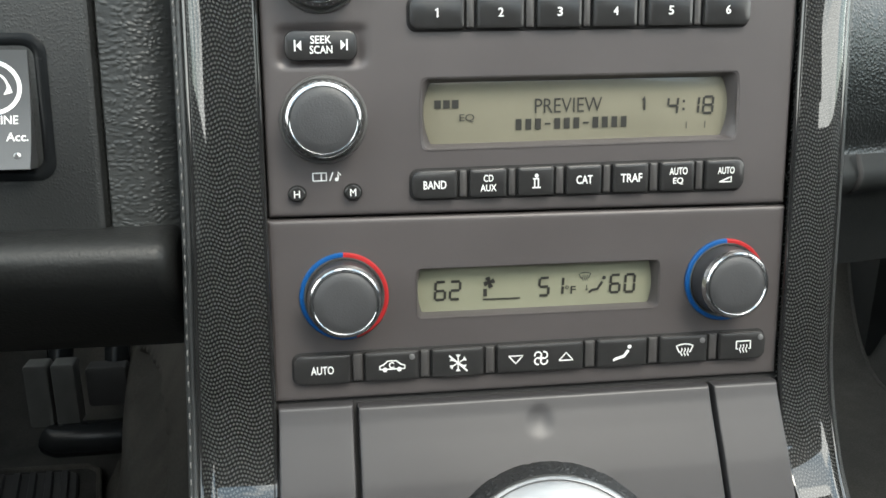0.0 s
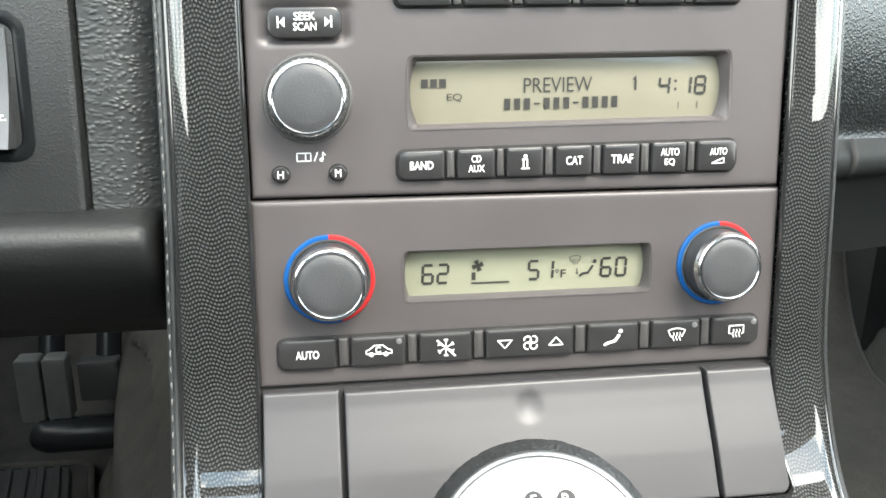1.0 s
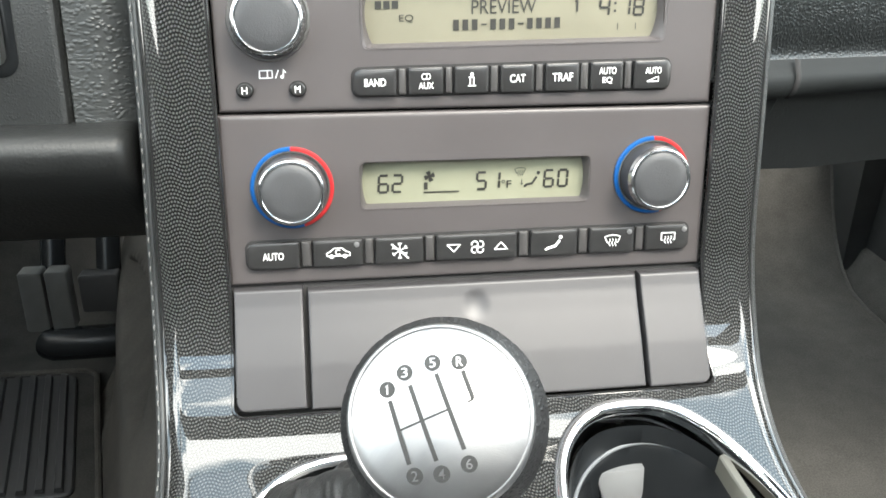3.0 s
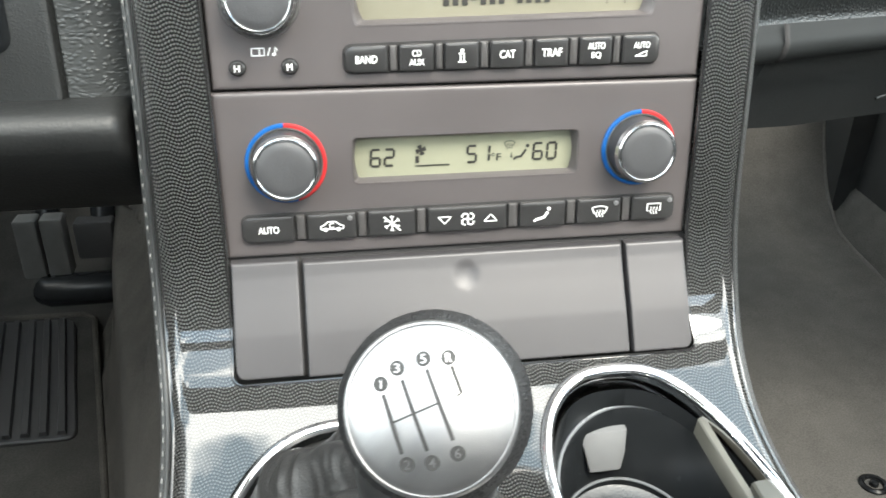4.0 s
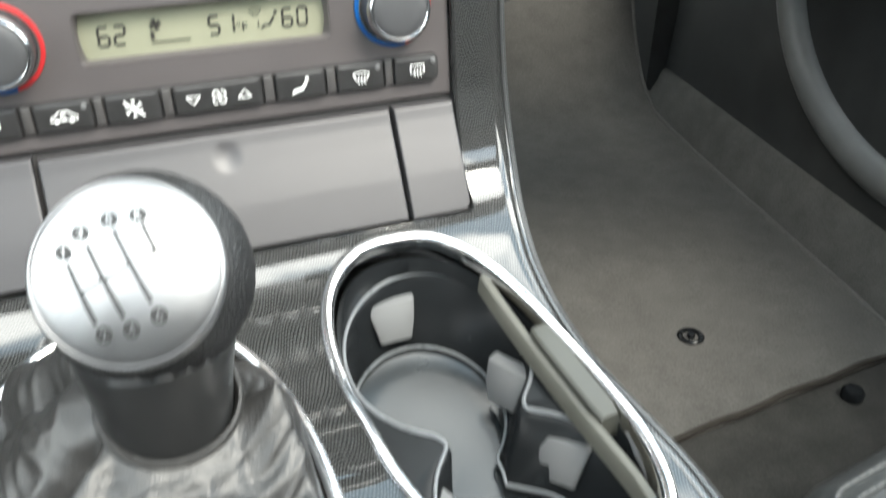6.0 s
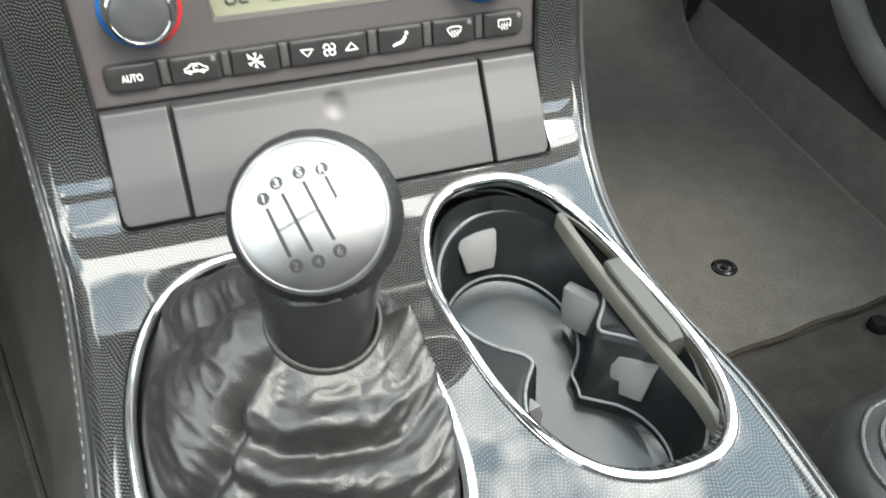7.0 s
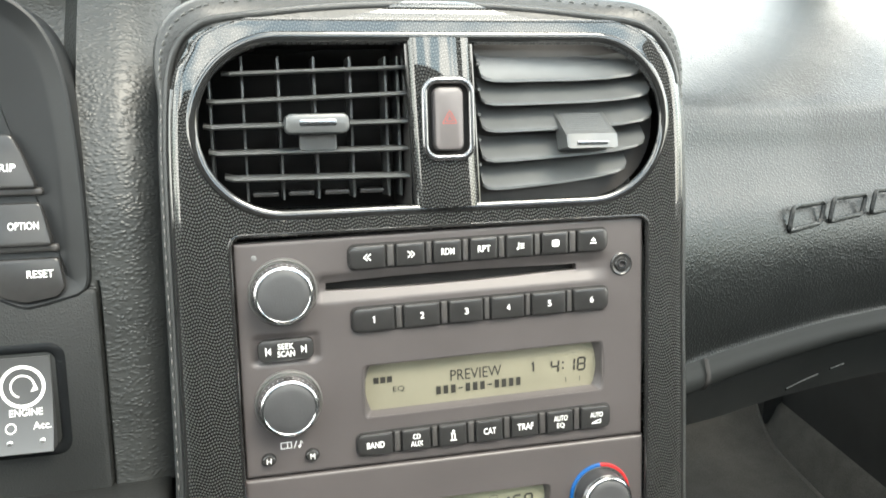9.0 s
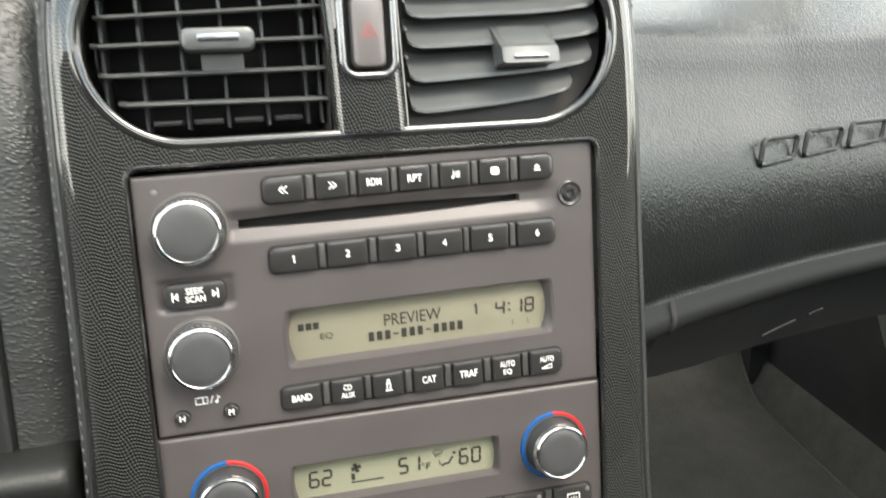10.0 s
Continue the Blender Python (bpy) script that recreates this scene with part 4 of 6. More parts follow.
icon_wave(bm, 0.0230, -0.0378, at, False, 0.68)
ribbon(bm, [[(0.0248, -0.0443), (0.0260, -0.0434), (0.0282, -0.0431), (0.0302, -0.0402)]], 0.0010, at)
ribbon(bm, [[(0.0238, -0.0412), (0.0238, -0.0434)], [(0.0233, -0.0428), (0.0238, -0.0435), (0.0243, -0.0428)]], 0.0003, at)
blob(bm, ring_pts(0.0309, -0.0386, 0.0008, n=10)[:-1], at)
tagged(part("readout", bm, M_INK, g, "dark liquid-crystal figures"), kind="stuff")
button_row(climate, [(-0.0910, -0.0698), (-0.0646, -0.0441), (-0.0392, -0.0190), (-0.0138, 0.0207), (0.0263, 0.0468), (0.0521, 0.0721), (0.0771, 0.0968)], ["AUTO", "car", "snow", "fan", "seat", "front", "rear"], -0.0733, -0.0620, slope=0.003, dots=(1, 5, 6))
for x, z in ((-0.0713, -0.0404), (0.0787, -0.0402)):
    for lab, mat, a0, a1 in (("blue", M_BLUE, 90, 285), ("red", M_RED, -75, 90)):
        bm = bmesh.new()
        rings = []
        for i in range(41):
            q = radians(a0 + (a1 - a0) * i / 40)
            rings.append([(x + r * math.cos(q), FACE - h, z + r * math.sin(q)) for r, h in ((0.0165, -0.0005), (0.0165, 0.0008), (0.0160, 0.0013), (0.0150, 0.0013), (0.0146, 0.0008), (0.0146, -0.0005))])
        loft(bm, rings)
        part("temperature_ring", bm, mat, climate, lab + " half of the temperature ring")
    bm = bmesh.new()
    lathe(bm, (x, FACE, z), [(0.0147, -0.0005), (0.0147, 0.0003), (0.0132, 0.0003)], 48)
    part("knob_seat", bm, M_GAP, climate)
    knob(climate, x, z, 0.0112, 0.0138, 0.0112, 0.74, M_KNOBSIDE)

# ---- storage compartment below ----
def drawer_y(z):
    return table(z, [(-0.131, -0.0240), (-0.127, -0.0217), (-0.110, -0.0142), (-0.095, -0.0068), (-0.088, -0.0035), (-0.082, -0.0012)])


compartment = thing("storage_compartment", (0, -0.02, -0.125), "satin grey ashtray flap between two fixed panels", "storage compartment")


def drawer_panel(x0, x1, zt, zb, dimple=None, corners=0.0):
    def at(x, z):
        y = drawer_y(z) + face_y(x, z, x0, x1, zb, zt, 0.0010)
        if dimple:
            d = math.dist((x, z), dimple)
            if d < 0.0062:
                y += 0.0008 * (1 - (d / 0.0062) ** 2) ** 1.5
        return (x, y, z)
    cut = []
    if corners:
        cx = x0 if corners < 0 else x1
        def corner(x, z, cx=cx):
            dx, dz = 0.0050 - abs(x - cx), 0.0050 - (z - zb)
            return 0.0048 - math.hypot(dx, dz) if dx > 0 and dz > 0 else 0.01
        cut.append(corner)
    cx_ = sorted(steps(x0, x1, 0.0012) + [x0 + 0.0004, x0 + 0.0009, x1 - 0.0004, x1 - 0.0009])
    cz_ = sorted(steps(zb, zt, 0.0011) + [zb + 0.0004, zb + 0.0009, zt - 0.0004, zt - 0.0009])
    return sheet(lambda b: cx_, cz_, at, cut, skirt=(0, 0.008, 0))


part("side_panel", drawer_panel(-0.0972, -0.0694, -0.0818, -0.1262, None, -1), M_DRAWER, compartment)
part("flap", drawer_panel(-0.0676, 0.0730, -0.0828, -0.1268, (0.0022, -0.0916)), M_DRAWER, compartment, "satin grey flap with a thumb dimple")
part("side_panel", drawer_panel(0.0748, 0.1022, -0.0828, -0.1272, None, 1), M_DRAWER, compartment)
bm = bmesh.new()
vs = loft(bm, [[(-0.0995, drawer_y(z) + 0.006, z), (0.1045, drawer_y(z) + 0.006, z), (0.1045, drawer_y(z) + 0.02, z), (-0.0995, drawer_y(z) + 0.02, z)] for z in (-0.128, -0.110, -0.095, -0.080)])
part("inner_frame", bm, M_GAP, compartment)

# ---- air vents ----
def stadium_x(z, side):
    """Where the vent opening ends at the height z."""
    c, r = (VENT_Z0 + VENT_Z1) / 2, (VENT_Z1 - VENT_Z0) / 2
    q = math.sqrt(max(0.0, r * r - (z - c) ** 2))
    return VENT_X0 + r - q if side < 0 else VENT_X1 - r + q


def blade(bm, x0, x1, z, y, chord, thick, tilt, taper0=0.0, taper1=0.0):
    """A vane: a thin slat with rounded edges, tipped about its front edge."""
    c, s = math.cos(radians(tilt)), math.sin(radians(tilt))
    prof = [(0, 0), (0.12, 0.5), (0.35, 0.5), (1, 0.3), (1, -0.3), (0.35, -0.5), (0.12, -0.5)]
    rings = []
    for x, k in ((x0, taper0), (x0 + 0.004, 0), (x1 - 0.004, 0), (x1, taper1)):
        rings.append([(x, y + (u * chord + k) * c - v * thick * s, z + (u * chord + k) * s + v * thick * c) for u, v in prof])
    loft(bm, rings)


vent_l = thing("air_vent", (-0.06, 0.02, 0.115), "open black air vent with thin slats and tab", "air vent", "dashboard air vents")
for z, rise in ((0.1757, 0.0027), (0.1635, 0.0030), (0.1516, 0.0011), (0.1395, 0.0002), (0.1274, -0.0010)):
    bm = bmesh.new()
    x0, x1 = stadium_x(z, -1) + 0.003, -0.0152
    blade(bm, x0, x1, z, 0.0055, 0.012, 0.0019, 8, 0.006)
    for v in bm.verts:
        v.co.z += rise * ((v.co.x - x0) / (x1 - x0) - 0.5)
    part("slat", bm, M_SLAT, vent_l)
for x in (-0.1040, -0.0893, -0.0730, -0.0566, -0.0398, -0.0229, -0.0170):
    bm = bmesh.new()
    h = 0.024 if x < -0.1 else 0.033
    plate(bm, x - 0.0006, x + 0.0006, 0.1505 - h, 0.1505 + h, 0.036, 0.0185, 0.0003, 0.0002, 2)
    part("vane", bm, M_SLAT, vent_l)
for x in (-0.0812, -0.0648, -0.0482, -0.0314):
    bm = bmesh.new()
    plate(bm, x - 0.0058, x + 0.0058, 0.1195, 0.1215, 0.030, 0.017, 0.0004, 0.0003, 2)
    part("vane_link", bm, M_RIB, vent_l)
bm = bmesh.new()
plate(bm, -0.0720, -0.0435, 0.1478, 0.1566, 0.012, -0.0042, 0.0030, 0.0018)
tab = part("tab", bm, M_SLAT, vent_l, "black thumb tab")
bm = bmesh.new()
plate(bm, -0.0658, -0.0494, 0.1512, 0.1540, -0.003, -0.0046, 0.0008, 0.0003)
part("silver_insert", bm, M_SATIN, tab, "bright silver bar")
bm = bmesh.new()
plate(bm, -0.0652, -0.0484, 0.1404, 0.1476, 0.014, 0.0075, 0.0008, 0.0006)
part("tab_foot", bm, M_GRIP, tab)

vent_r = thing("air_vent", (0.065, 0.02, 0.115), "half-closed black air vent with broad slats and tab", "air vent", "dashboard air vents")
for z, rise in ((0.1697, 0.010), (0.1588, 0.020), (0.1463, 0.028), (0.1324, 0.050), (0.1195, 0.072)):
    bm = bmesh.new()
    x1 = stadium_x(min(0.18, z + 0.002), 1) - 0.0015
    ends = [(0.0205, 0.0040), (0.0225, 0.0016), (0.0265, 0.0003), (0.0330, 0.0), (x1 - 0.034, 0.0), (x1 - 0.018, 0.0009), (x1 - 0.007, 0.0026), (x1 - 0.002, 0.0045), (x1, 0.0075)]
    c, q = math.cos(radians(48)), math.sin(radians(48))
    prof = [(0, 0.1), (0.06, 0.55), (0.35, 0.5), (1, 0.3), (1, -0.3), (0.35, -0.5), (0.06, -0.55)]
    loft(bm, [[(x, 0.0035 + (u * 0.0165 + k) * c - v * 0.0018 * q, z + rise * (x - 0.040) + (u * 0.0165 + k) * q + v * 0.0018 * c) for u, v in prof] for x, k in ends])
    part("slat", bm, M_SLAT, vent_r)
for i in range(5):
    bm = bmesh.new()
    lathe(bm, (0.0197, 0.010, 0.1785 - 0.0118 * i), [(0.0011, 0), (0.0011, 0.0022), (0.0006, 0.003)], 10, axis=(0, -1, 0))
    part("pivot", bm, M_SLAT, vent_r)
bm = bmesh.new()
loft(bm, [[(0.0582 + 0.00122 * k, y, z - 0.0028) for y, z in pr] for k, pr in ((0, [(0.010, 0.1585), (-0.0072, 0.1470), (-0.0085, 0.1415), (0.004, 0.1400)]), (1, [(0.011, 0.1590), (-0.0075, 0.1475), (-0.0092, 0.1408), (0.004, 0.1395)]), (20, [(0.011, 0.1590), (-0.0075, 0.1475), (-0.0092, 0.1408), (0.004, 0.1395)]), (21, [(0.010, 0.1585), (-0.0072, 0.1470), (-0.0085, 0.1415), (0.004, 0.1400)]))])
tab = part("tab", bm, M_SLAT, vent_r, "wedge-shaped black thumb tab with fine ridges")
bm = bmesh.new()
plate(bm, 0.0630, 0.0786, 0.1396, 0.1412, -0.0070, -0.0096, 0.0005, 0.0003)
part("silver_insert", bm, M_SATIN, tab, "bright silver bar")
for i in range(9):
    bm = bmesh.new()
    t = i / 9
    sweep(bm, [(0.0606, 0.0075 - 0.0135 * t, 0.1544 - 0.0088 * t), (0.0816, 0.0075 - 0.0135 * t, 0.1544 - 0.0088 * t)], 0.0003, 0.0003, [(0, -0.5, 0.85)] * 2, n=5)
    part("ridge", bm, M_SLAT, tab)
bm = bmesh.new()
loft(bm, [[(x, 0.016, z) for x, z in rr_outline(0.020, VENT_X1 + 0.002, VENT_Z0, VENT_Z1, (0.001, 0.036, 0.036, 0.001), 8)], [(x, 0.050, z) for x, z in rr_outline(0.020, VENT_X1 + 0.002, VENT_Z0, VENT_Z1, (0.001, 0.036, 0.036, 0.001), 8)]], True, False)
part("duct", bm, M_RIB, vent_r)
bm = bmesh.new()
loft(bm, [[(x, y, z) for x, z in rr_outline(VENT_X0 - 0.001, -0.0150, VENT_Z0 - 0.001, VENT_Z1 + 0.001, (0.036, 0.001, 0.001, 0.036), 8)] for y in (0.003, 0.050)], False, False)
part("duct", bm, M_RIB, vent_l)

# ---- hazard switch on its bridge between the vents ----
hazard = thing("hazard_switch", (0.002, 0, 0.114), "grey hazard light switch in a gloss bridge", "switch")


def bridge_at(x, z):
    u = (x - 0.0005) / 0.0153
    return (x + (z - 0.15) * -0.037, -0.0035 + 0.0030 * u * u + 0.002 * max(0, abs(u) - 0.85) / 0.15, z)


part("bridge", sheet(lambda b: steps(-0.0149, 0.0158, 0.0012), steps(0.1124, 0.1896, 0.0015), bridge_at, [rr_sdf(0.0017, 0.1530, 0.0112, 0.0180, 0.006)], skirt=(0, 0.012, 0)), M_TRIM, hazard, "gloss dotted bridge")
for x in (-0.0149, 0.0158):
    bm = bmesh.new()
    sweep(bm, [bridge_at(x, z) for z in (0.1135, 0.13, 0.15, 0.17, 0.187)], 0.0008, 0.0008, [(0, -1, 0)] * 5, n=8)
    part("gloss_edge", bm, M_EDGE, hazard, "gloss black rounded edge of the bridge")
bm = bmesh.new()
o = rr_outline(-0.0093, 0.0127, 0.1354, 0.1705, 0.006, 8)
sweep(bm, [(x, -0.0042, z) for x, z in o], 0.0017, 0.0016, [(0, -1, 0)] * len(o), closed=True)
part("bezel", bm, M_GUNMETAL, hazard, "polished dark metal bezel round the switch")
bm = bmesh.new()
plate(bm, -0.0095, 0.0129, 0.1352, 0.1707, 0.004, -0.0005, 0.006, 0.0004)
part("well", bm, M_GAP, hazard)
bm = bmesh.new()
plate(bm, -0.0052, 0.0086, 0.1386, 0.1672, 0.002, -0.0066, 0.0030, 0.0020)
key = part("key", bm, M_HAZARD, hazard, "worn grey switch key")
bm = bmesh.new()
for w, t in ((0.0034, 0.00035), (0.0017, 0.00035)):
    c, z = 0.0017, 0.1530
    ribbon(bm, [[(c - w, z - w * 0.62), (c + w, z - w * 0.62), (c, z + w * 1.1), (c - w, z - w * 0.62)]], t, flat(-0.0069))
part("triangle_sign", bm, M_HAZTRI, key, "faded red double triangle")

# ---- gear lever ----
lever = thing("gear_lever", (-0.042, -0.12, -0.17), "six-speed gear lever with brushed cap and leather gaiter", "gear lever")
bm = bmesh.new()
o = boot_outline(grow=-0.0005)
sweep(bm, [console_point(x, y, 0.0008) for x, y in o], 0.0026, 0.0022, [profile_normal(s_of_y(y)) for x, y in o], closed=True)
part("gaiter_ring", bm, M_CHROME, lever, "narrow polished chrome ring")
KN = Vector((-0.0304, -0.1392, -0.0730))
AX = Vector((-0.18, -0.84, 0.50)).normalized()
SX = Vector((1, 0, 0))
SX = (SX - AX * SX.dot(AX)).normalized()
SZ = AX.cross(SX)


def ball(bm, rows, n=64, bumpy=0.0):
    """Rings of (radius, height) about the lever cap's own axis."""
    rings = []
    for k, (r, h) in enumerate(rows):
        ring = []
        for i in range(n):
            a = 2 * math.pi * i / n
            q = r * (1 + (bumpy if (i // 2 + k) % 2 else 0))
            ring.append(KN + SX * q * math.cos(a) + SZ * q * math.sin(a) + AX * h)
        rings.append(ring)
    loft(bm, rings)


bm = bmesh.new()
ball(bm, [(0.0249 * math.cos(radians(a)), 0.0249 * math.sin(radians(a))) for a in range(-70, 42, 6)], 80, 0.048)
part("grip", bm, M_KNURL, lever, "knurled black rubber grip")
bm = bmesh.new()
rings = []
for h, r, x, y in ((-0.136, 0.0150, -0.0345, -0.1325), (-0.130, 0.0156, -0.0342, -0.1325), (-0.118, 0.0168, -0.0328, -0.1340), (-0.106, 0.0184, -0.0326, -0.1352), (-0.098, 0.0198, -0.0324, -0.1360), (-0.092, 0.0207, -0.0320, -0.1365), (-0.085, 0.0192, -0.0316, -0.1340), (-0.078, 0.0150, -0.0314, -0.1320)):
    rings.append([(x + r * math.cos(2 * math.pi * i / 48), y + r * math.sin(2 * math.pi * i / 48), h - 0.30 * r * -math.sin(2 * math.pi * i / 48) * max(0.0, (-0.1 - h) / 0.03)) for i in range(48)])
loft(bm, rings)
part("neck", bm, M_NECK, lever, "smooth black neck")


def cap_h(r):
    return 0.0176 + 0.0048 * (1 - (r / 0.0207) ** 2)


bm = bmesh.new()
ball(bm, [(0.0210, 0.0132), (0.0219, 0.0146), (0.0221, 0.0158), (0.0219, 0.0168), (0.0214, 0.0176), (0.0209, 0.0178), (0.0206, 0.0175)] + [(r, cap_h(r)) for r in (0.0200, 0.0185, 0.016, 0.012, 0.008, 0.004, 0.0003)], 64)
cap = part("cap", bm, M_BRUSHED, lever, "domed brushed aluminium cap with the shift pattern")


def on_cap(a, b, lift=0.00018):
    return KN + SX * a + SZ * b + AX * (cap_h(math.hypot(a, b)) + lift)


def on_pattern(a, b):
    return on_cap(a - 0.0004, b - 0.0010)


def on_number(a, b):
    return on_cap(a - 0.0004, b - 0.0010, 0.0003)


bm = bmesh.new()
ribbon(bm, [[(-0.0106, 0.0054), (-0.0071, -0.0090)], [(-0.0057, 0.0085), (-0.0009, -0.0087)], [(0.0005, 0.0106), (0.0055, -0.0067)], [(0.0066, 0.0109), (0.0085, 0.0042)]], 0.0010, on_pattern)
ribbon(bm, [[(-0.0089, -0.0015), (0.0030, 0.0024)], [(0.0085, 0.0042), (0.0072, 0.0036)]], 0.0005, on_pattern)
GEARS = (("1", -0.0111, 0.0080), ("3", -0.0068, 0.0115), ("5", -0.0002, 0.0132), ("R", 0.0060, 0.0130), ("2", -0.0061, -0.0116), ("4", 0.0000, -0.0116), ("6", 0.0063, -0.0099))
for d, a, b in GEARS:
    blob(bm, ring_pts(a, b, 0.0019, n=16)[:-1], on_pattern)
part("shift_pattern", bm, M_ENGRAVE, cap, "dark engraved shift pattern")
bm = bmesh.new()
for d, a, b in GEARS:
    lettering(bm, d, a, b, 0.0007 if d == "1" else 0.0015, 0.0023, on_number)
part("gear_number", bm, M_BRUSHED, cap, "bright gear numbers")

# the gaiter: leather gathered from the ring up to the neck, in loose folds
COLLAR = Vector((-0.0320, -0.1352, -0.1128))
COLLAR_U = Vector((0.985, -0.06, -0.15)).normalized()
COLLAR_V = Vector((0.15, 0.86, 0.48)).normalized()


def hump(v, c, w):
    return math.exp(-((v - c) / w) ** 2)


def ridge(p, k, seed):
    """Creased noise: sharp crests, soft hollows."""
    return 1 - 2 * abs(noise.noise(Vector((p.x * k[0] + seed, p.y * k[1], p.z * k[2]))))


bm = bmesh.new()
rings = []
NB = 256
o = boot_outline(NB, -0.003)
for k in range(97):
    t = k / 96
    ring = []
    for i, (x, y) in enumerate(o):
        foot = console_point(x, y, -0.004)
        a = 2 * math.pi * i / NB
        top = COLLAR + COLLAR_U * 0.0186 * math.cos(a) + COLLAR_V * 0.0186 * math.sin(a)
        out = Vector((math.cos(a), math.sin(a), 0))
        swing = (a + math.pi / 2 + math.pi) % (2 * math.pi) - math.pi
        p = foot.lerp(top, 0.10 * t + 0.90 * t ** 1.25)
        p.z = foot.z + (top.z - foot.z) * (t ** 0.85) - 0.003 * math.sin(math.pi * min(1.0, t / 0.25))
        belly = min(1.0, max(0.0, t - 0.03) / 0.26) * min(1.0, (1 - t) / 0.10)
        n = noise.noise(Vector((p.x * 34, p.y * 34, p.z * 34 + 3)))
        n2 = noise.noise(Vector((p.x * 70 + 5, p.y * 70, p.z * 70)))
        front = hump(swing, -0.05, 0.85)
        tt = t + 0.07 * swing * swing + 0.04 * swing + 0.05 * n
        u = t + 0.05 * swing * swing + 0.14 * swing + 0.07 * n
        rolls = 0.0030 * hump(tt, 0.80, 0.060) - 0.0036 * hump(tt, 0.69, 0.045) + 0.0046 * hump(tt, 0.57, 0.075) - 0.0040 * hump(u, 0.44, 0.050) + 0.0040 * hump(u, 0.32, 0.080) - 0.0030 * hump(u, 0.20, 0.045)
        w = swing + 0.20 * (t - 0.5) + 0.10 * n
        # hanging flap on the passenger side, its free edge over a deep gap
        f = swing - 0.9 * (t - 0.3) + 0.08 * n
        pleat = 0.0090 * max(0.0, min(1.0, (f - 0.35) / 0.50)) ** 1.5 * (1 - max(0.0, min(1.0, (f - 0.86) / 0.05))) - 0.0055 * hump(f, 1.10, 0.20)
        # broad swell and creases on the driver's side
        swell = 0.0050 * hump(w, -1.55, 0.36) - 0.0070 * hump(w, -1.02, 0.11) + 0.0030 * hump(w, -0.80, 0.12) - 0.0055 * hump(w, -2.10, 0.13) + 0.0040 * hump(w, -2.45, 0.2) - 0.0045 * hump(w, -2.85, 0.13) + 0.0030 * hump(w, 1.75, 0.28) - 0.0045 * hump(w, 2.3, 0.15)
        wrinkle = 0.0014 * ridge(p, (55, 55, 120), 2.0) + 0.0008 * ridge(p, (130, 130, 230), 7.0)
        lift = belly * (1.4 * rolls * front + 1.6 * pleat + 1.5 * swell * (1 - 0.45 * t) + 0.9 * wrinkle + 0.0010 * n)
        p += out * lift * 0.55 + Vector((0, 0, lift * 0.75))
        ring.append(p)
    rings.append(ring)
loft(bm, rings, False, False)
part("gaiter", bm, M_GAITER, lever, "gathered black leather gaiter", sharp=80)
bm = bmesh.new()
o = [COLLAR + COLLAR_U * 0.0184 * math.cos(2 * math.pi * i / 48) + COLLAR_V * 0.0184 * math.sin(2 * math.pi * i / 48) for i in range(48)]
sweep(bm, o, 0.0013, 0.0016, [COLLAR_U.cross(COLLAR_V)] * 48, closed=True)
part("gaiter_collar", bm, M_GAITER, lever, "rolled leather edge round the neck")

# ---- cup holder ----
cup = thing("cup_holder", (0.067, -0.1, -0.21), "double cup holder with polished chrome rim and rubber grips", "cup holder")
bm = bmesh.new()
prof = [(0.0026, -0.002), (0.0027, 0.0006), (0.0021, 0.0016), (0.0010, 0.0023), (-0.0002, 0.0025), (-0.0013, 0.0019), (-0.0021, 0.0008), (-0.0025, -0.001), (-0.0032, -0.008)]
rings = []
outlines = [cup_outline(160, d) for d, h in prof]
for i in range(160):
    ring = []
    for k, (d, h) in enumerate(prof):
        x, y = outlines[k][i]
        ring.append(console_point(x, y, h))
    rings.append(ring)
rings.append(rings[0])
loft(bm, rings, False, False, closed=False)
part("rim", bm, M_CHROME, cup, "polished chrome rim")


def cup_wall(angles, deep=0.0, grow=0.0):
    """Two joined rounds seen from above, in the given directions from between them; deep runs from lip to floor."""
    mixed = lambda p, q: tuple(a + (b - a) * deep for a, b in zip(p, q))
    rounds = [mixed((0.0672, -0.0685, 0.0378), (0.0612, -0.0700, 0.0318)), mixed((0.0785, -0.1385, 0.0365), (0.0745, -0.1395, 0.0290)), mixed((0.0712, -0.0995, 0.0175), (0.0665, -0.1020, 0.0135))]
    mid = rounds[2][:2]

    def f(x, y):
        return -0.0018 * math.log(sum(math.exp(-(math.dist((x, y), (cx, cy)) - r - grow) / 0.0018) for cx, cy, r in rounds))

    out = []
    for q in angles:
        d = (math.cos(q), math.sin(q))
        lo, hi = 0.0, 0.12
        for _ in range(24):
            m = (lo + hi) / 2
            if f(mid[0] + d[0] * m, mid[1] + d[1] * m) < 0:
                lo = m
            else:
                hi = m
        out.append((mid[0] + d[0] * lo, mid[1] + d[1] * lo))
    return out


def cup_level(x, y, down):
    s = s_of_y(y)
    yy, zz = profile(s)
    return Vector((x, yy, zz - down))


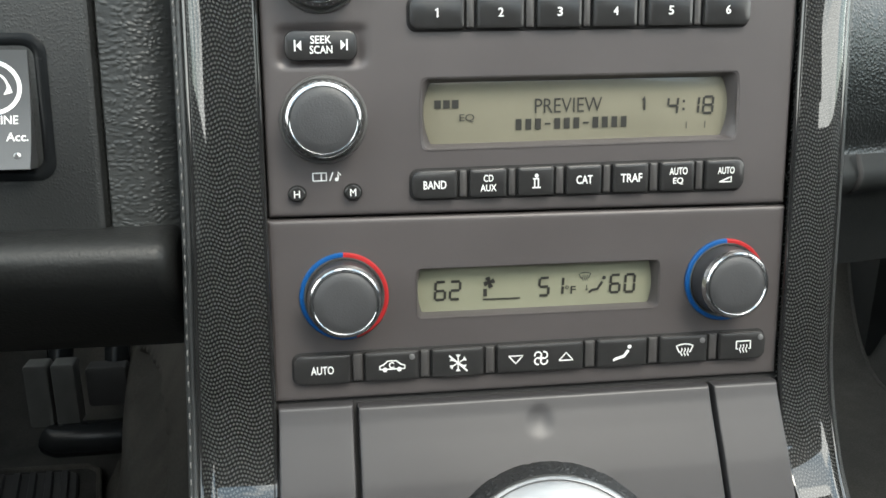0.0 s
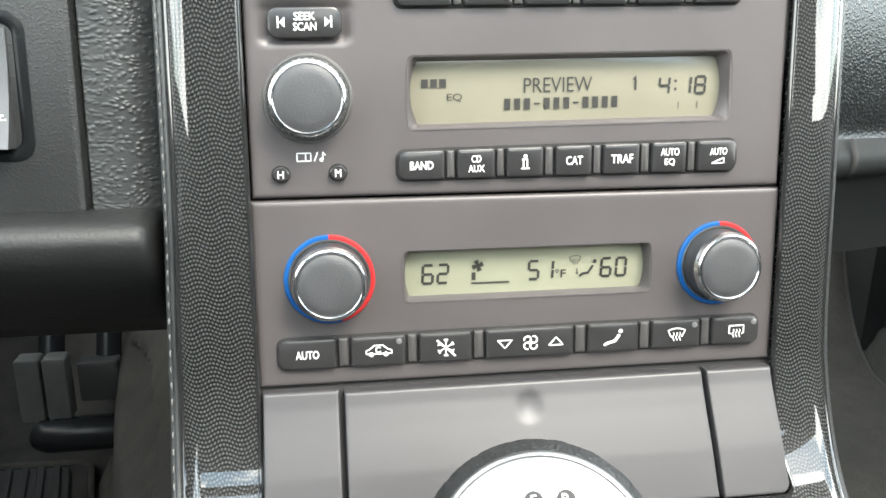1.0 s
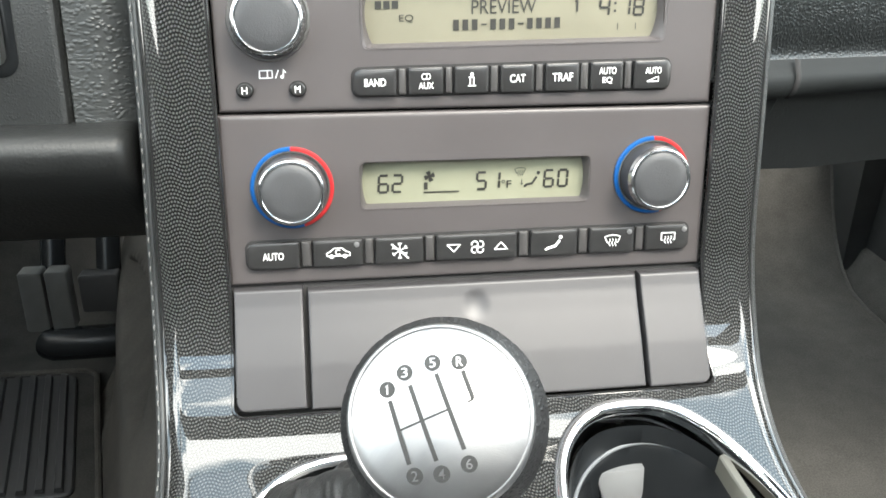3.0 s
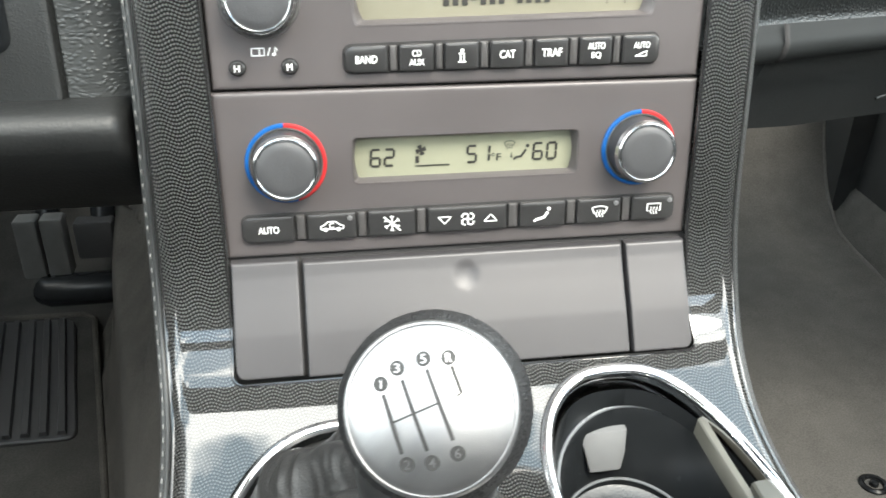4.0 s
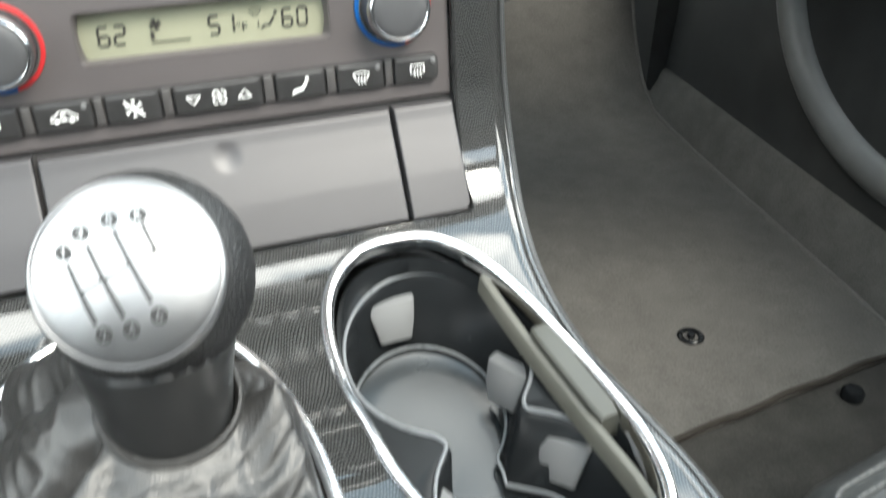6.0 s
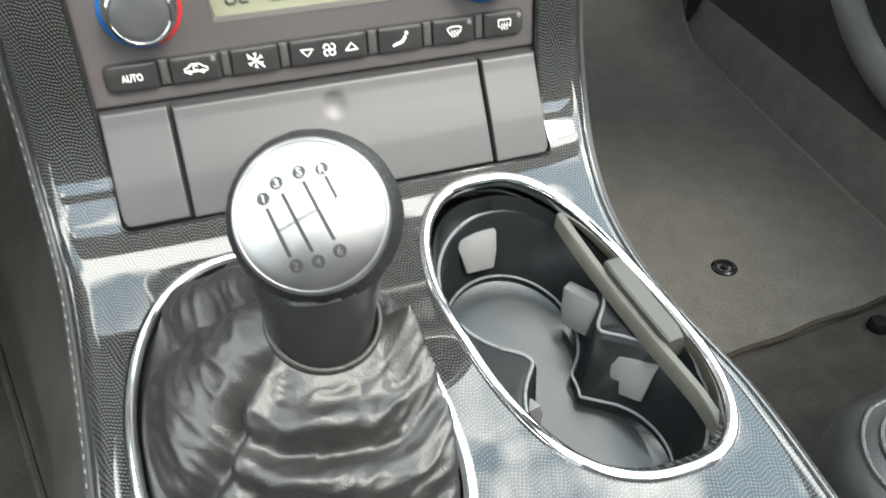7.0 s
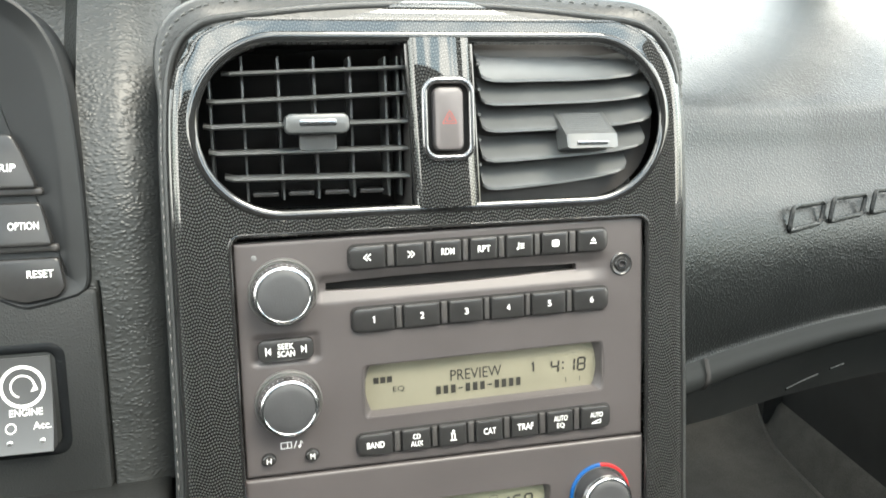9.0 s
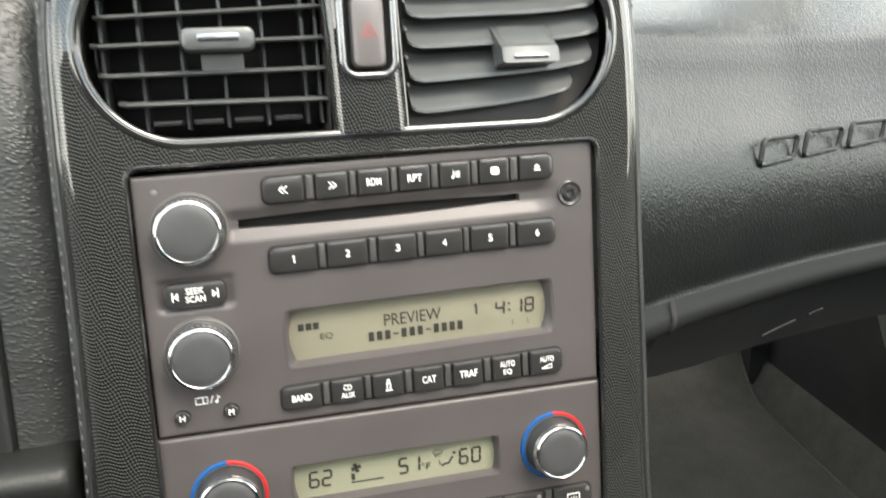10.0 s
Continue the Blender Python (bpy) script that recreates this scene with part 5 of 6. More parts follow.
bm = bmesh.new()
outer = [cup_level(x, y, 0.006) for x, y in cup_outline(240, -0.003)]
mid_o = [cup_level(x, y, 0.013) for x, y in cup_outline(240, -0.004)]
c = Vector((0.0722, -0.101, 0))
ways = [math.atan2(p.y - c.y, p.x - c.x) for p in mid_o]
w0, w1, w2 = cup_wall(ways), cup_wall(ways, 0.06, -0.0012), cup_wall(ways, 1.0)
inner = [cup_level(x, y, 0.0145) for x, y in w0]
loft(bm, [outer, mid_o, inner, [cup_level(x, y, 0.017) for x, y in w1], [cup_level(x, y, 0.046) for x, y in w2]], False, False)
part("liner", bm, M_CUP, cup, "black moulded liner", sharp=45)
# paler bead along the liner's lip
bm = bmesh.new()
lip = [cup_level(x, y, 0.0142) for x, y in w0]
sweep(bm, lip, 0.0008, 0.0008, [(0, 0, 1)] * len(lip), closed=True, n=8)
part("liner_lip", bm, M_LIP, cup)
bm = bmesh.new()
fl = [cup_level(x, y, 0.0455) for x, y in cup_wall(ways, 1.0, 0.0008)]
fm = [cup_level(c.x + (p.x - c.x) * 0.85, c.y + (p.y - c.y) * 0.85, 0.0485) for p in fl]
loft(bm, [fl, fm], False, True)
part("floor", bm, M_CUPFLOOR, cup, "dark rubber floor")
# paler bead round the foot of the liner
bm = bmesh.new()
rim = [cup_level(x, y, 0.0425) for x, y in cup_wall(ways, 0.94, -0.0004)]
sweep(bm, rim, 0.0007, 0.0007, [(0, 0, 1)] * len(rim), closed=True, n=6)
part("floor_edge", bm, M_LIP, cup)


def grip_pad(x, y, a, w=0.0195, h=0.018, down=0.021):
    """A rubber tongue on the cup's wall that leans inwards; a: the way it faces."""
    n = Vector((math.cos(radians(a)), math.sin(radians(a)), 0))
    t = Vector((-n.y, n.x, 0))
    top = cup_level(x, y, down)
    rings = []
    for k, (q, f) in enumerate(((0.0, 0.0), (0.04, 0.0035), (0.5, 0.0075), (0.94, 0.0085), (1.0, 0.0070))):
        ww = w * (1.12 - 0.42 * q) / 2
        p = top - Vector((0, 0, h * q)) + n * f
        rings.append([p - t * ww, p - t * (ww - 0.001) + n * 0.0006, p + t * (ww - 0.001) + n * 0.0006, p + t * ww, p + t * ww - n * (f + 0.002), p - t * ww - n * (f + 0.002)])
    bm = bmesh.new()
    loft(bm, rings)
    return bm


for x, y, a in ((0.0572, -0.0328, -88), (0.0975, -0.0755, 205), (0.1030, -0.1130, 217), (0.0440, -0.1165, 20)):
    part("grip_pad", grip_pad(x, y, a), M_GRIP, cup, "grey rubber grip tongue")

# folding flap stowed along the passenger flank of the cup holder
FLAP = [(-0.172, 0.1070), (-0.155, 0.1088), (-0.140, 0.1075), (-0.125, 0.1053), (-0.105, 0.1028), (-0.080, 0.0995), (-0.047, 0.0948)]
bm = bmesh.new()
rings = []
for y in [-0.047 - 0.0085 * i for i in range(15)]:
    x = smooth_table(y, FLAP)
    rings.append([cup_level(x - 0.0012, y, 0.0120), cup_level(x, y, 0.0055), cup_level(x + 0.0006, y, 0.0048), cup_level(x + 0.0030, y, 0.0042), cup_level(x + 0.0034, y, 0.0120)])
loft(bm, rings)
fl_ob = part("flap", bm, M_STRIP, cup, "olive-grey folding flap", sharp=30)
bm = bmesh.new()
blk = []
for i in range(9):
    y = -0.080 - 0.0470 * i / 8
    x = smooth_table(y, FLAP) + 0.0026
    e = 0.0010 if i in (0, 8) else 0.0
    blk.append([cup_level(x - 0.0004, y, 0.0100), cup_level(x - 0.0002 + e, y, 0.0010 + e), cup_level(x + 0.0008 + e, y, 0.0001 + e), cup_level(x + 0.0082 - e, y, -0.0004 + e), cup_level(x + 0.0088 - e, y, 0.0006 + e), cup_level(x + 0.0090, y, 0.0100)])
loft(bm, blk)
part("flap_tongue", bm, M_TONGUE, fl_ob, "dark olive tongue", sharp=30)

# ---- leather hood round the stack ----
bm = bmesh.new()
loft(bm, [rim_path(a, b)[0] for a, b in ((0.0002, 0.0050), (0.0020, 0.0034), (0.0060, 0.0030), (0.0090, 0.0038), (0.0105, 0.0065), (0.0112, 0.0125), (0.0115, 0.10))], False, False, closed=False)
solo("stack_hood", bm, M_SMOOTH, (0, 0.05, 0.0), "black leather hood round the centre stack", "trim", kind="structure", sharp=60)

bm = sheet(lambda b: steps(-0.1185, 0.126, 0.006), steps(0.206, 0.40, 0.006), lambda x, z: (x, 0.0487 + 0.028 * max(0.0, (z - 0.10) / 0.1) ** 2, z), [], skirt=(0, 0.01, 0))
solo("dashboard_centre", bm, M_LEATHER, (0, 0.1, 0.2), "black leather dashboard behind the stack hood", "dashboard", kind="structure")

# ---- driver's side of the dashboard ----
def dash_left_at(x, z):
    y = 0.029 + 0.028 * max(0.0, (z - 0.10) / 0.1) ** 2 + 0.012 * max(0.0, (x + 0.150) / 0.025) ** 2
    y += 0.02 * max(0.0, min(1.0, (-0.165 - x) / 0.004)) * max(0.0, min(1.0, (z - 0.076) / 0.004))
    if z < 0.078:
        y += 0.004 * math.exp(-((x + 0.1594) / 0.0006) ** 2)
    return (x, y, z)


dash_l = thing("dashboard_driver_side", (-0.3, 0.06, -0.018), "black grained leather dashboard beside the centre stack", "dashboard", kind="structure")
part("leather_pad", sheet(lambda b: steps(-0.50, -0.166, 0.008) + steps(-0.1645, -0.1565, 0.0005) + steps(-0.155, -0.118, 0.0015), steps(-0.018, 0.40, 0.006), dash_left_at, [], skirt=(0, 0.02, 0)), M_LEATHER, dash_l, "black grained leather")
bm = bmesh.new()
plate(bm, -0.48, -0.1600, -0.0172, 0.0800, 0.034, 0.0265, 0.002, 0.0016)
part("switch_panel", bm, M_PLASTIC, dash_l, "black grained plastic panel")

def inset(pts, d):
    """A closed outline drawn in by d along its own normals."""
    out = []
    for i, p in enumerate(pts):
        a, b = pts[i - 1], pts[(i + 1) % len(pts)]
        t = Vector((b[0] - a[0], b[1] - a[1])).normalized()
        out.append((p[0] - t.y * d, p[1] + t.x * d))
    return out


def round_corners(pts, r, n=4):
    out = []
    for i, p in enumerate(pts):
        p, a, b = Vector(p), Vector(pts[i - 1]), Vector(pts[(i + 1) % len(pts)])
        p0, p1 = p + (a - p).normalized() * r, p + (b - p).normalized() * r
        for k in range(n + 1):
            t = k / n
            out.append(tuple(p0 * (1 - t) ** 2 + p * 2 * t * (1 - t) + p1 * t * t))
    return out


pod = thing("instrument_pod", (-0.3, 0.03, 0.0715), "black instrument housing with trip computer keys", "instrument cluster")
EDGE = [(-0.46, 0.105), (-0.30, 0.098), (-0.235, 0.091), (-0.212, 0.082), (-0.199, 0.0755), (-0.191, 0.0722), (-0.184, 0.0728), (-0.174, 0.0752), (-0.1665, 0.0775), (-0.1625, 0.0825), (-0.1615, 0.095), (-0.1618, 0.128), (-0.1632, 0.156), (-0.1656, 0.177), (-0.1705, 0.193), (-0.178, 0.204), (-0.190, 0.212), (-0.215, 0.221), (-0.27, 0.230), (-0.46, 0.236)]
oo = [(p.x, p.y) for p in spline(EDGE, 5)]
bm = bmesh.new()
loft(bm, [[(x, y, z) for x, z in inset(oo, d)] for d, y in ((0, 0.055), (0, 0.0275), (0.0005, 0.0262), (0.0016, 0.0258), (0.0034, 0.0266), (0.0075, 0.0288), (0.0105, 0.0296))])
part("housing", bm, M_POD, pod, "smooth black housing")
TRIP_KEYS = (
    ("TRIP", [(-0.232, 0.1295), (-0.1795, 0.1290), (-0.1845, 0.1440), (-0.1885, 0.1530), (-0.232, 0.1530)], (-0.1925, 0.1385), 0.0105),
    ("OPTION", [(-0.232, 0.1030), (-0.1752, 0.1030), (-0.1775, 0.1150), (-0.1793, 0.1225), (-0.232, 0.1225)], (-0.1865, 0.1125), 0.0128),
    ("RESET", [(-0.197, 0.0795), (-0.188, 0.0772), (-0.1745, 0.0795), (-0.1715, 0.0835), (-0.1735, 0.0972), (-0.205, 0.0972), (-0.205, 0.0860)], (-0.1815, 0.0905), 0.0112),
)
for word, ring, (wx, wz), ww in TRIP_KEYS:
    ring, wx, wz = [(x - 0.0012, z - 0.0018) for x, z in ring], wx - 0.0012, wz - 0.0020
    z0, z1 = min(z for x, z in ring), max(z for x, z in ring)
    ring = round_corners(ring, 0.0022)
    slope = lambda z: 0.0262 - 0.0024 * (z1 - z) / (z1 - z0)
    bm = bmesh.new()
    loft(bm, [[(x, 0.0302, z) for x, z in ring], [(x, slope(z) + 0.0008, z) for x, z in ring], [(x, slope(z) + 0.0002, z) for x, z in inset(ring, 0.0004)], [(x, slope(z), z) for x, z in inset(ring, 0.0011)]])
    k = part("key", bm, M_BUTTON, pod, "black trip computer key")
    bm = bmesh.new()
    lettering(bm, word, wx, wz, ww, 0.0034, lambda a, b: (a, slope(b) - 0.00025, b))
    part("marking", bm, M_WHITE, k, "white printed word")
for z, x1 in ((0.1257, -0.1790), (0.1000, -0.1745)):
    bm = bmesh.new()
    plate(bm, -0.232, x1, z - 0.0016, z + 0.0016, 0.031, 0.0266, 0.0010, 0.0008)
    part("bar", bm, M_RIB, pod, "narrow ledge between the keys")

start = thing("engine_start_button", (-0.196, 0.025, 0.004), "silver rectangular engine start button in black surround", "start button")
bm = bmesh.new()
loft(bm, [[(x, y, z) for x, z in rr_outline(-0.2300 + d, -0.1757 - d, 0.0030 + d, 0.0565 - d, 0.007 - d * 0.6, 6)] for d, y in ((0.0, 0.0262), (0.0016, 0.0254), (0.0034, 0.0256), (0.0048, 0.0268), (0.0062, 0.0310))], False, True)
part("surround", bm, M_CUP, start, "black surround")


def key_y(z):
    return 0.0258 - 0.0085 * max(0.0, (0.0505 - z) / 0.043) ** 2.2


bm = sheet(lambda z: steps(-0.2135, -0.1822, 0.00313), steps(0.0080, 0.0505, 0.0017), lambda x, z: (x, key_y(z), z), [], skirt=(0, 0.008, 0))
k = part("key", bm, M_SILVER, start, "silver key")
bm = bmesh.new()
at = lambda a, b: (a, key_y(b) - 0.00025, b)
ribbon(bm, [ring_pts(-0.1945, 0.0372, 0.0090, n=36)], 0.0015, at)
ribbon(bm, [ring_pts(-0.1945, 0.0372, 0.0050, -20, 250, 24)], 0.0008, at)
blob(bm, [(-0.1912, 0.0345), (-0.1880, 0.0353), (-0.1890, 0.0384)], at)
lettering(bm, "ENGINE", -0.1935, 0.0256, 0.0140, 0.0031, at)
lettering(bm, "Acc.", -0.1868, 0.0195, 0.0076, 0.0031, at)
ribbon(bm, [ring_pts(-0.2000, 0.0190, 0.0021, n=20)], 0.0005, at)
part("marking", bm, M_WHITE, k, "white printed words and ring")
for x in (-0.2005, -0.1868):
    bm = bmesh.new()
    lathe(bm, (x, key_y(0.0125) + 0.0002, 0.0125), [(0.0014, -0.001), (0.0014, 0.0002), (0.0008, 0.0007)], 14)
    part("indicator_lamp", bm, M_BARREL, k)

bm = bmesh.new()
sec = [(0.25, -0.085), (0.09, -0.080), (0.060, -0.075), (0.040, -0.064), (0.022, -0.050), (0.008, -0.038), (0.0045, -0.030), (0.0055, -0.0245), (0.010, -0.0212), (0.018, -0.0190), (0.034, -0.0186), (0.20, -0.03)]
rings = [[(x, y + dy, z + 0.003 - dy * 0.3) for y, z in sec] for x, dy in ((-0.50, 0.0), (-0.1395, 0.0), (-0.136, 0.0012), (-0.134, 0.005), (-0.1335, 0.012))]
loft(bm, rings)
solo("knee_bolster", bm, M_BOLSTER, (-0.3, 0.05, -0.075), "black padded knee bolster below the dashboard", "knee bolster", kind="structure", sharp=50)

# ---- passenger's side of the dashboard ----
FRONT = [(0.118, 0.028), (0.135, 0.042), (0.16, 0.059), (0.19, 0.077), (0.24, 0.102), (0.294, 0.126), (0.342, 0.144), (0.45, 0.172), (0.60, 0.192), (0.80, 0.200)]
LIP = [(0.118, -0.0095), (0.19, -0.0112), (0.29, -0.0122), (0.42, -0.0118), (0.8, -0.0110)]
SECTION = [(0.045, 0.002), (0.016, -0.0045), (0.004, -0.0055), (-0.002, -0.001), (-0.0025, 0.005), (0.002, 0.011), (0.005, 0.017), (0.0025, 0.032), (0.0, 0.055), (0.0005, 0.078), (0.006, 0.100), (0.018, 0.123), (0.0265, 0.143), (0.0305, 0.160), (0.037, 0.175), (0.060, 0.195), (0.095, 0.220), (0.140, 0.247), (0.20, 0.277), (0.30, 0.318), (0.55, 0.40), (0.95, 0.48)]
dash_r = thing("dashboard_passenger_side", (0.45, 0.25, -0.02), "black grained leather dashboard with embossed outline shapes", "dashboard", kind="structure")
bm = bmesh.new()
sec = spline(SECTION, 5)
rings = []
for x in steps(0.118, 0.80, 0.012):
    y0, z0 = smooth_table(x, FRONT), smooth_table(x, LIP)
    rings.append([(x, y0 + p.x, z0 + p.y) for p in sec])
CUT = next(i for i, p in enumerate(sec) if i > 15 and p.y > 0.0135)
loft(bm, [r[CUT:] for r in rings], False, False, closed=False)
part("leather_pad", bm, M_DASH, dash_r, "black grained leather", sharp=60)
bm = bmesh.new()
loft(bm, [r[:CUT + 1] for r in rings], False, False, closed=False)
lip = part("lower_lip", bm, M_LOWLIP, dash_r, "smooth satin black lip along the lower edge", sharp=60)
bm = bmesh.new()
x = 0.1790
y0, z0 = smooth_table(x, FRONT), smooth_table(x, LIP)
seam_line = [Vector((x + 0.004 * (p.y + 0.005) / 0.015, y0 + p.x - 0.0003, z0 + p.y)) for p in sec[4:CUT + 1]]
sweep(bm, seam_line, 0.0016, 0.0007, [(0, -1, 0)] * len(seam_line), n=6)
part("seam", bm, M_GAP, lip, "dark joint in the lip")
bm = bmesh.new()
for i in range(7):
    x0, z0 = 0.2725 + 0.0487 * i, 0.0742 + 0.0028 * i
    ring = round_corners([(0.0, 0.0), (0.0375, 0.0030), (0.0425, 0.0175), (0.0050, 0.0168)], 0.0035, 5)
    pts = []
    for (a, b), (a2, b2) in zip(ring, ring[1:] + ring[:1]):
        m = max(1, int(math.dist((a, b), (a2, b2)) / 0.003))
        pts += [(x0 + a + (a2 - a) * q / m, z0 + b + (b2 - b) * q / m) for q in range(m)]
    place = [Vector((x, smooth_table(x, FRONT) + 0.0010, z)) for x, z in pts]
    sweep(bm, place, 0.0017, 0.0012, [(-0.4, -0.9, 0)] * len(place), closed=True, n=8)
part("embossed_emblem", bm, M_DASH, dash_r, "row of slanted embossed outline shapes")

knee = thing("glove_box_panel", (0.45, 0.25, -0.09), "dark plastic panel below the passenger dashboard", "glove box", kind="structure")
bm = bmesh.new()
rings = []
for x in steps(0.165, 0.80, 0.015):
    y0, z0 = smooth_table(x, FRONT) + 0.022, smooth_table(x, LIP)
    low = table(x, [(0.165, -0.058), (0.20, -0.066), (0.25, -0.071), (0.33, -0.073), (0.8, -0.077)])
    rings.append([(x, y0 + 0.02, z0 + 0.004), (x, y0 + 0.004, z0 - 0.004), (x, y0 + 0.006, z0 - 0.015), (x, y0 + 0.018, (z0 + low) / 2), (x, y0 + 0.030, low + 0.006), (x, y0 + 0.034, low), (x, y0 + 0.042, low - 0.001), (x, y0 + 0.5, low + 0.03)])
loft(bm, rings, False, False, closed=False)
part("panel", bm, M_PLASTIC, knee, "black grained plastic")
# two slim beads shaped after the highlight in the latch recess
for x0, x1, z0, z1 in ((0.306, 0.345, -0.0545, -0.0505), (0.360, 0.377, -0.0485, -0.0470)):
    bm = bmesh.new()
    pts = []
    for i in range(9):
        x = x0 + (x1 - x0) * i / 8
        pts.append((x, smooth_table(x, FRONT) + 0.030, z0 + (z1 - z0) * i / 8))
    sweep(bm, pts, 0.0008, 0.0012, [(0, -0.5, 0.8)] * 9, n=8)
    part("latch_edge", bm, M_PLASTIC, knee, "slim bead in place of the highlight on the latch recess")
bm = bmesh.new()
sec = [(0.098, -0.006), (0.100, -0.016), (0.100, -0.030), (0.098, -0.044), (0.096, -0.058)]
rings = []
for (y, z), x in zip(sec, (0.196, 0.186, 0.178, 0.1735, 0.172)):
    rings.append([(0.125, 0.05, z), (x - 0.003, y - 0.013, z), (x, y - 0.010, z), (x, y + 0.03, z), (0.125, 0.09, z)])
loft(bm, rings)
part("end_cap", bm, M_LOWLIP, knee, "rounded end piece beside the console")

# ---- footwells, floor and cabin, in the room's own frame ----
def rough_sheet(xs, ys, height, amp=0.002, scale=9.0):
    def at(x, y):
        return (x, y, height(x, y) + amp * noise.noise(Vector((x * scale, y * scale, 0.3))))
    return sheet(lambda b: xs, ys, at, [])


FLOOR = -0.128
# the driver's footwell is drawn round a floor at FOOT and set deeper as a whole
FOOT = -0.018
DEEP = Matrix.Translation((-0.066, -0.30, 0.479)) @ Matrix.Scale(1.221, 4) @ Matrix.Translation((0.066, 0.30, -0.479))
TOE = [(-1.0, 0.0), (0.74, 0.0), (0.80, 0.002), (0.86, 0.012), (0.916, 0.052), (0.957, 0.106), (1.0, 0.19), (1.08, 0.36)]


def floor_h(x, y):
    """Level floor that turns up into the steep toe board."""
    return FLOOR + smooth_table(y, TOE)


bm = rough_sheet(steps(-0.80, 0.91, 0.03), steps(-0.9, 1.08, 0.02), floor_h, 0.002)
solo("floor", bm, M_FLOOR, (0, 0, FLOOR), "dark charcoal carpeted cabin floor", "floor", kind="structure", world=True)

# tunnel flanks from the console down to the floor; the driver's widens towards the pedals
def driver_dent(y, z):
    """A leaf-shaped hollow in the carpet, deepest under its upper edge."""
    if not 0.105 < y < 0.46:
        return 0.0
    low = table(y, [(0.105, 0.205), (0.13, 0.190), (0.20, 0.167), (0.30, 0.145), (0.40, 0.142), (0.46, 0.165)])
    high = table(y, [(0.105, 0.207), (0.13, 0.222), (0.16, 0.228), (0.225, 0.225), (0.30, 0.216), (0.42, 0.186), (0.46, 0.168)])
    u = (z - low) / max(1e-4, high - low)
    if not 0 < u < 1:
        return 0.0
    return min(1.0, (high - low) / 0.035) * 0.028 * (min(1.0, u / 0.75) ** 0.8) * min(1.0, (1 - u) / 0.12)


for side, name in ((-1, "tunnel_flank_driver"), (1, "tunnel_flank_passenger")):
    bm = bmesh.new()
    rings = []
    for y in steps(-0.6, 0.85, 0.008 if side < 0 else 0.03):
        top = 0.205 + 0.10 * max(0.0, min(1.0, (y + 0.30) / 0.55))
        if side < 0:
            w = max(0.0, min(1.2, (y + 0.02) / 0.47))
            foot = max(0.205, min(0.30, 0.262 + 0.249 * (y - 0.275)))
            row = [(0.108, top + 0.05), (0.118 + 0.004 * noise.noise(Vector((y * 7, 0, 1))), top), (0.140 + 0.045 * w, top - 0.03), (0.165 + 0.006 * noise.noise(Vector((y * 6, 2, 1))) + 0.098 * w, 0.16), (0.195 + (foot - 0.225) * 0.75 + 0.03 * w, 0.06), (foot, FOOT + 0.012), (foot + 0.025, FOOT + 0.001)]
            row = [(p.x, p.y) for p in spline(row, 20)]
            row = [(x - driver_dent(y, z), z) for x, z in row]
        else:
            row = [(0.118 + 0.004 * noise.noise(Vector((y * 7, 0, 1))), top), (0.140, top - 0.03), (0.165 + 0.006 * noise.noise(Vector((y * 6, 2, 1))), 0.16), (0.200, 0.02), (0.240, FLOOR + 0.014), (0.265, FLOOR + 0.001)]
        rings.append([(side * x, y, z) for x, z in row])
    loft(bm, rings, False, False, closed=False)
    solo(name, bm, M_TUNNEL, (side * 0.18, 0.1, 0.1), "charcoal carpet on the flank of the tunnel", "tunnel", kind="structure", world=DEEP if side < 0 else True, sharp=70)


# sill strip, kick panel and door on the passenger's side
def sill_x(y):
    return 0.720 + 0.140 * y


# passenger mat with hemmed edge and anchor
mat = thing("floor_mat", (0.5, 0.4, FLOOR), "charcoal carpet floor mat with a hemmed edge", "floor mat", world=True)
MAT_Y = 0.141


def mat_at(x, y):
    yy = y + 0.085 * (x - 0.42) * max(0.0, 1 - (y - MAT_Y) / 0.4)
    z = 0.010 + floor_h(x, yy) + 0.003 * noise.noise(Vector((x * 8, yy * 8, 3))) + 0.001 * noise.noise(Vector((x * 40, yy * 40, 5)))
    return (x, yy, z)


bm = sheet(lambda y: [0.250 + (sill_x(y) - 0.256) * i / 40 for i in range(41)], steps(MAT_Y, 1.06, 0.015), mat_at, [], skirt=(0, 0, -0.008))
part("mat_surface", bm, M_CARPET, mat, "charcoal pile")
bm = bmesh.new()
edge = [Vector(mat_at(x, MAT_Y)) + Vector((0, 0.0015 * math.sin(x * 60), 0)) for x in steps(0.250, sill_x(MAT_Y) - 0.006, 0.01)]
sweep(bm, edge, 0.0032, 0.0034, [(0, 0, 1)] * len(edge), n=8)
part("hem", bm, M_HEM, mat, "brown-black hem")
bm = bmesh.new()
edge = [Vector(mat_at(sill_x(y) - 0.006, y)) for y in steps(MAT_Y, 1.04, 0.015)]
sweep(bm, edge, 0.0035, 0.0035, [(0, 0, 1)] * len(edge), n=8)
part("hem", bm, M_WELT, mat, "worn grey hem")
bm = bmesh.new()
lathe(bm, (0.509, 0.271, FLOOR + 0.009), [(0.0155, 0), (0.0155, 0.003), (0.0130, 0.0050), (0.0100, 0.0042), (0.0088, 0.0010), (0.0050, 0.0010), (0.0046, 0.0055), (0.0030, 0.0065)], 30, axis=(0, 0, 1))
part("anchor", bm, M_CUP, mat, "round black plastic mat anchor")

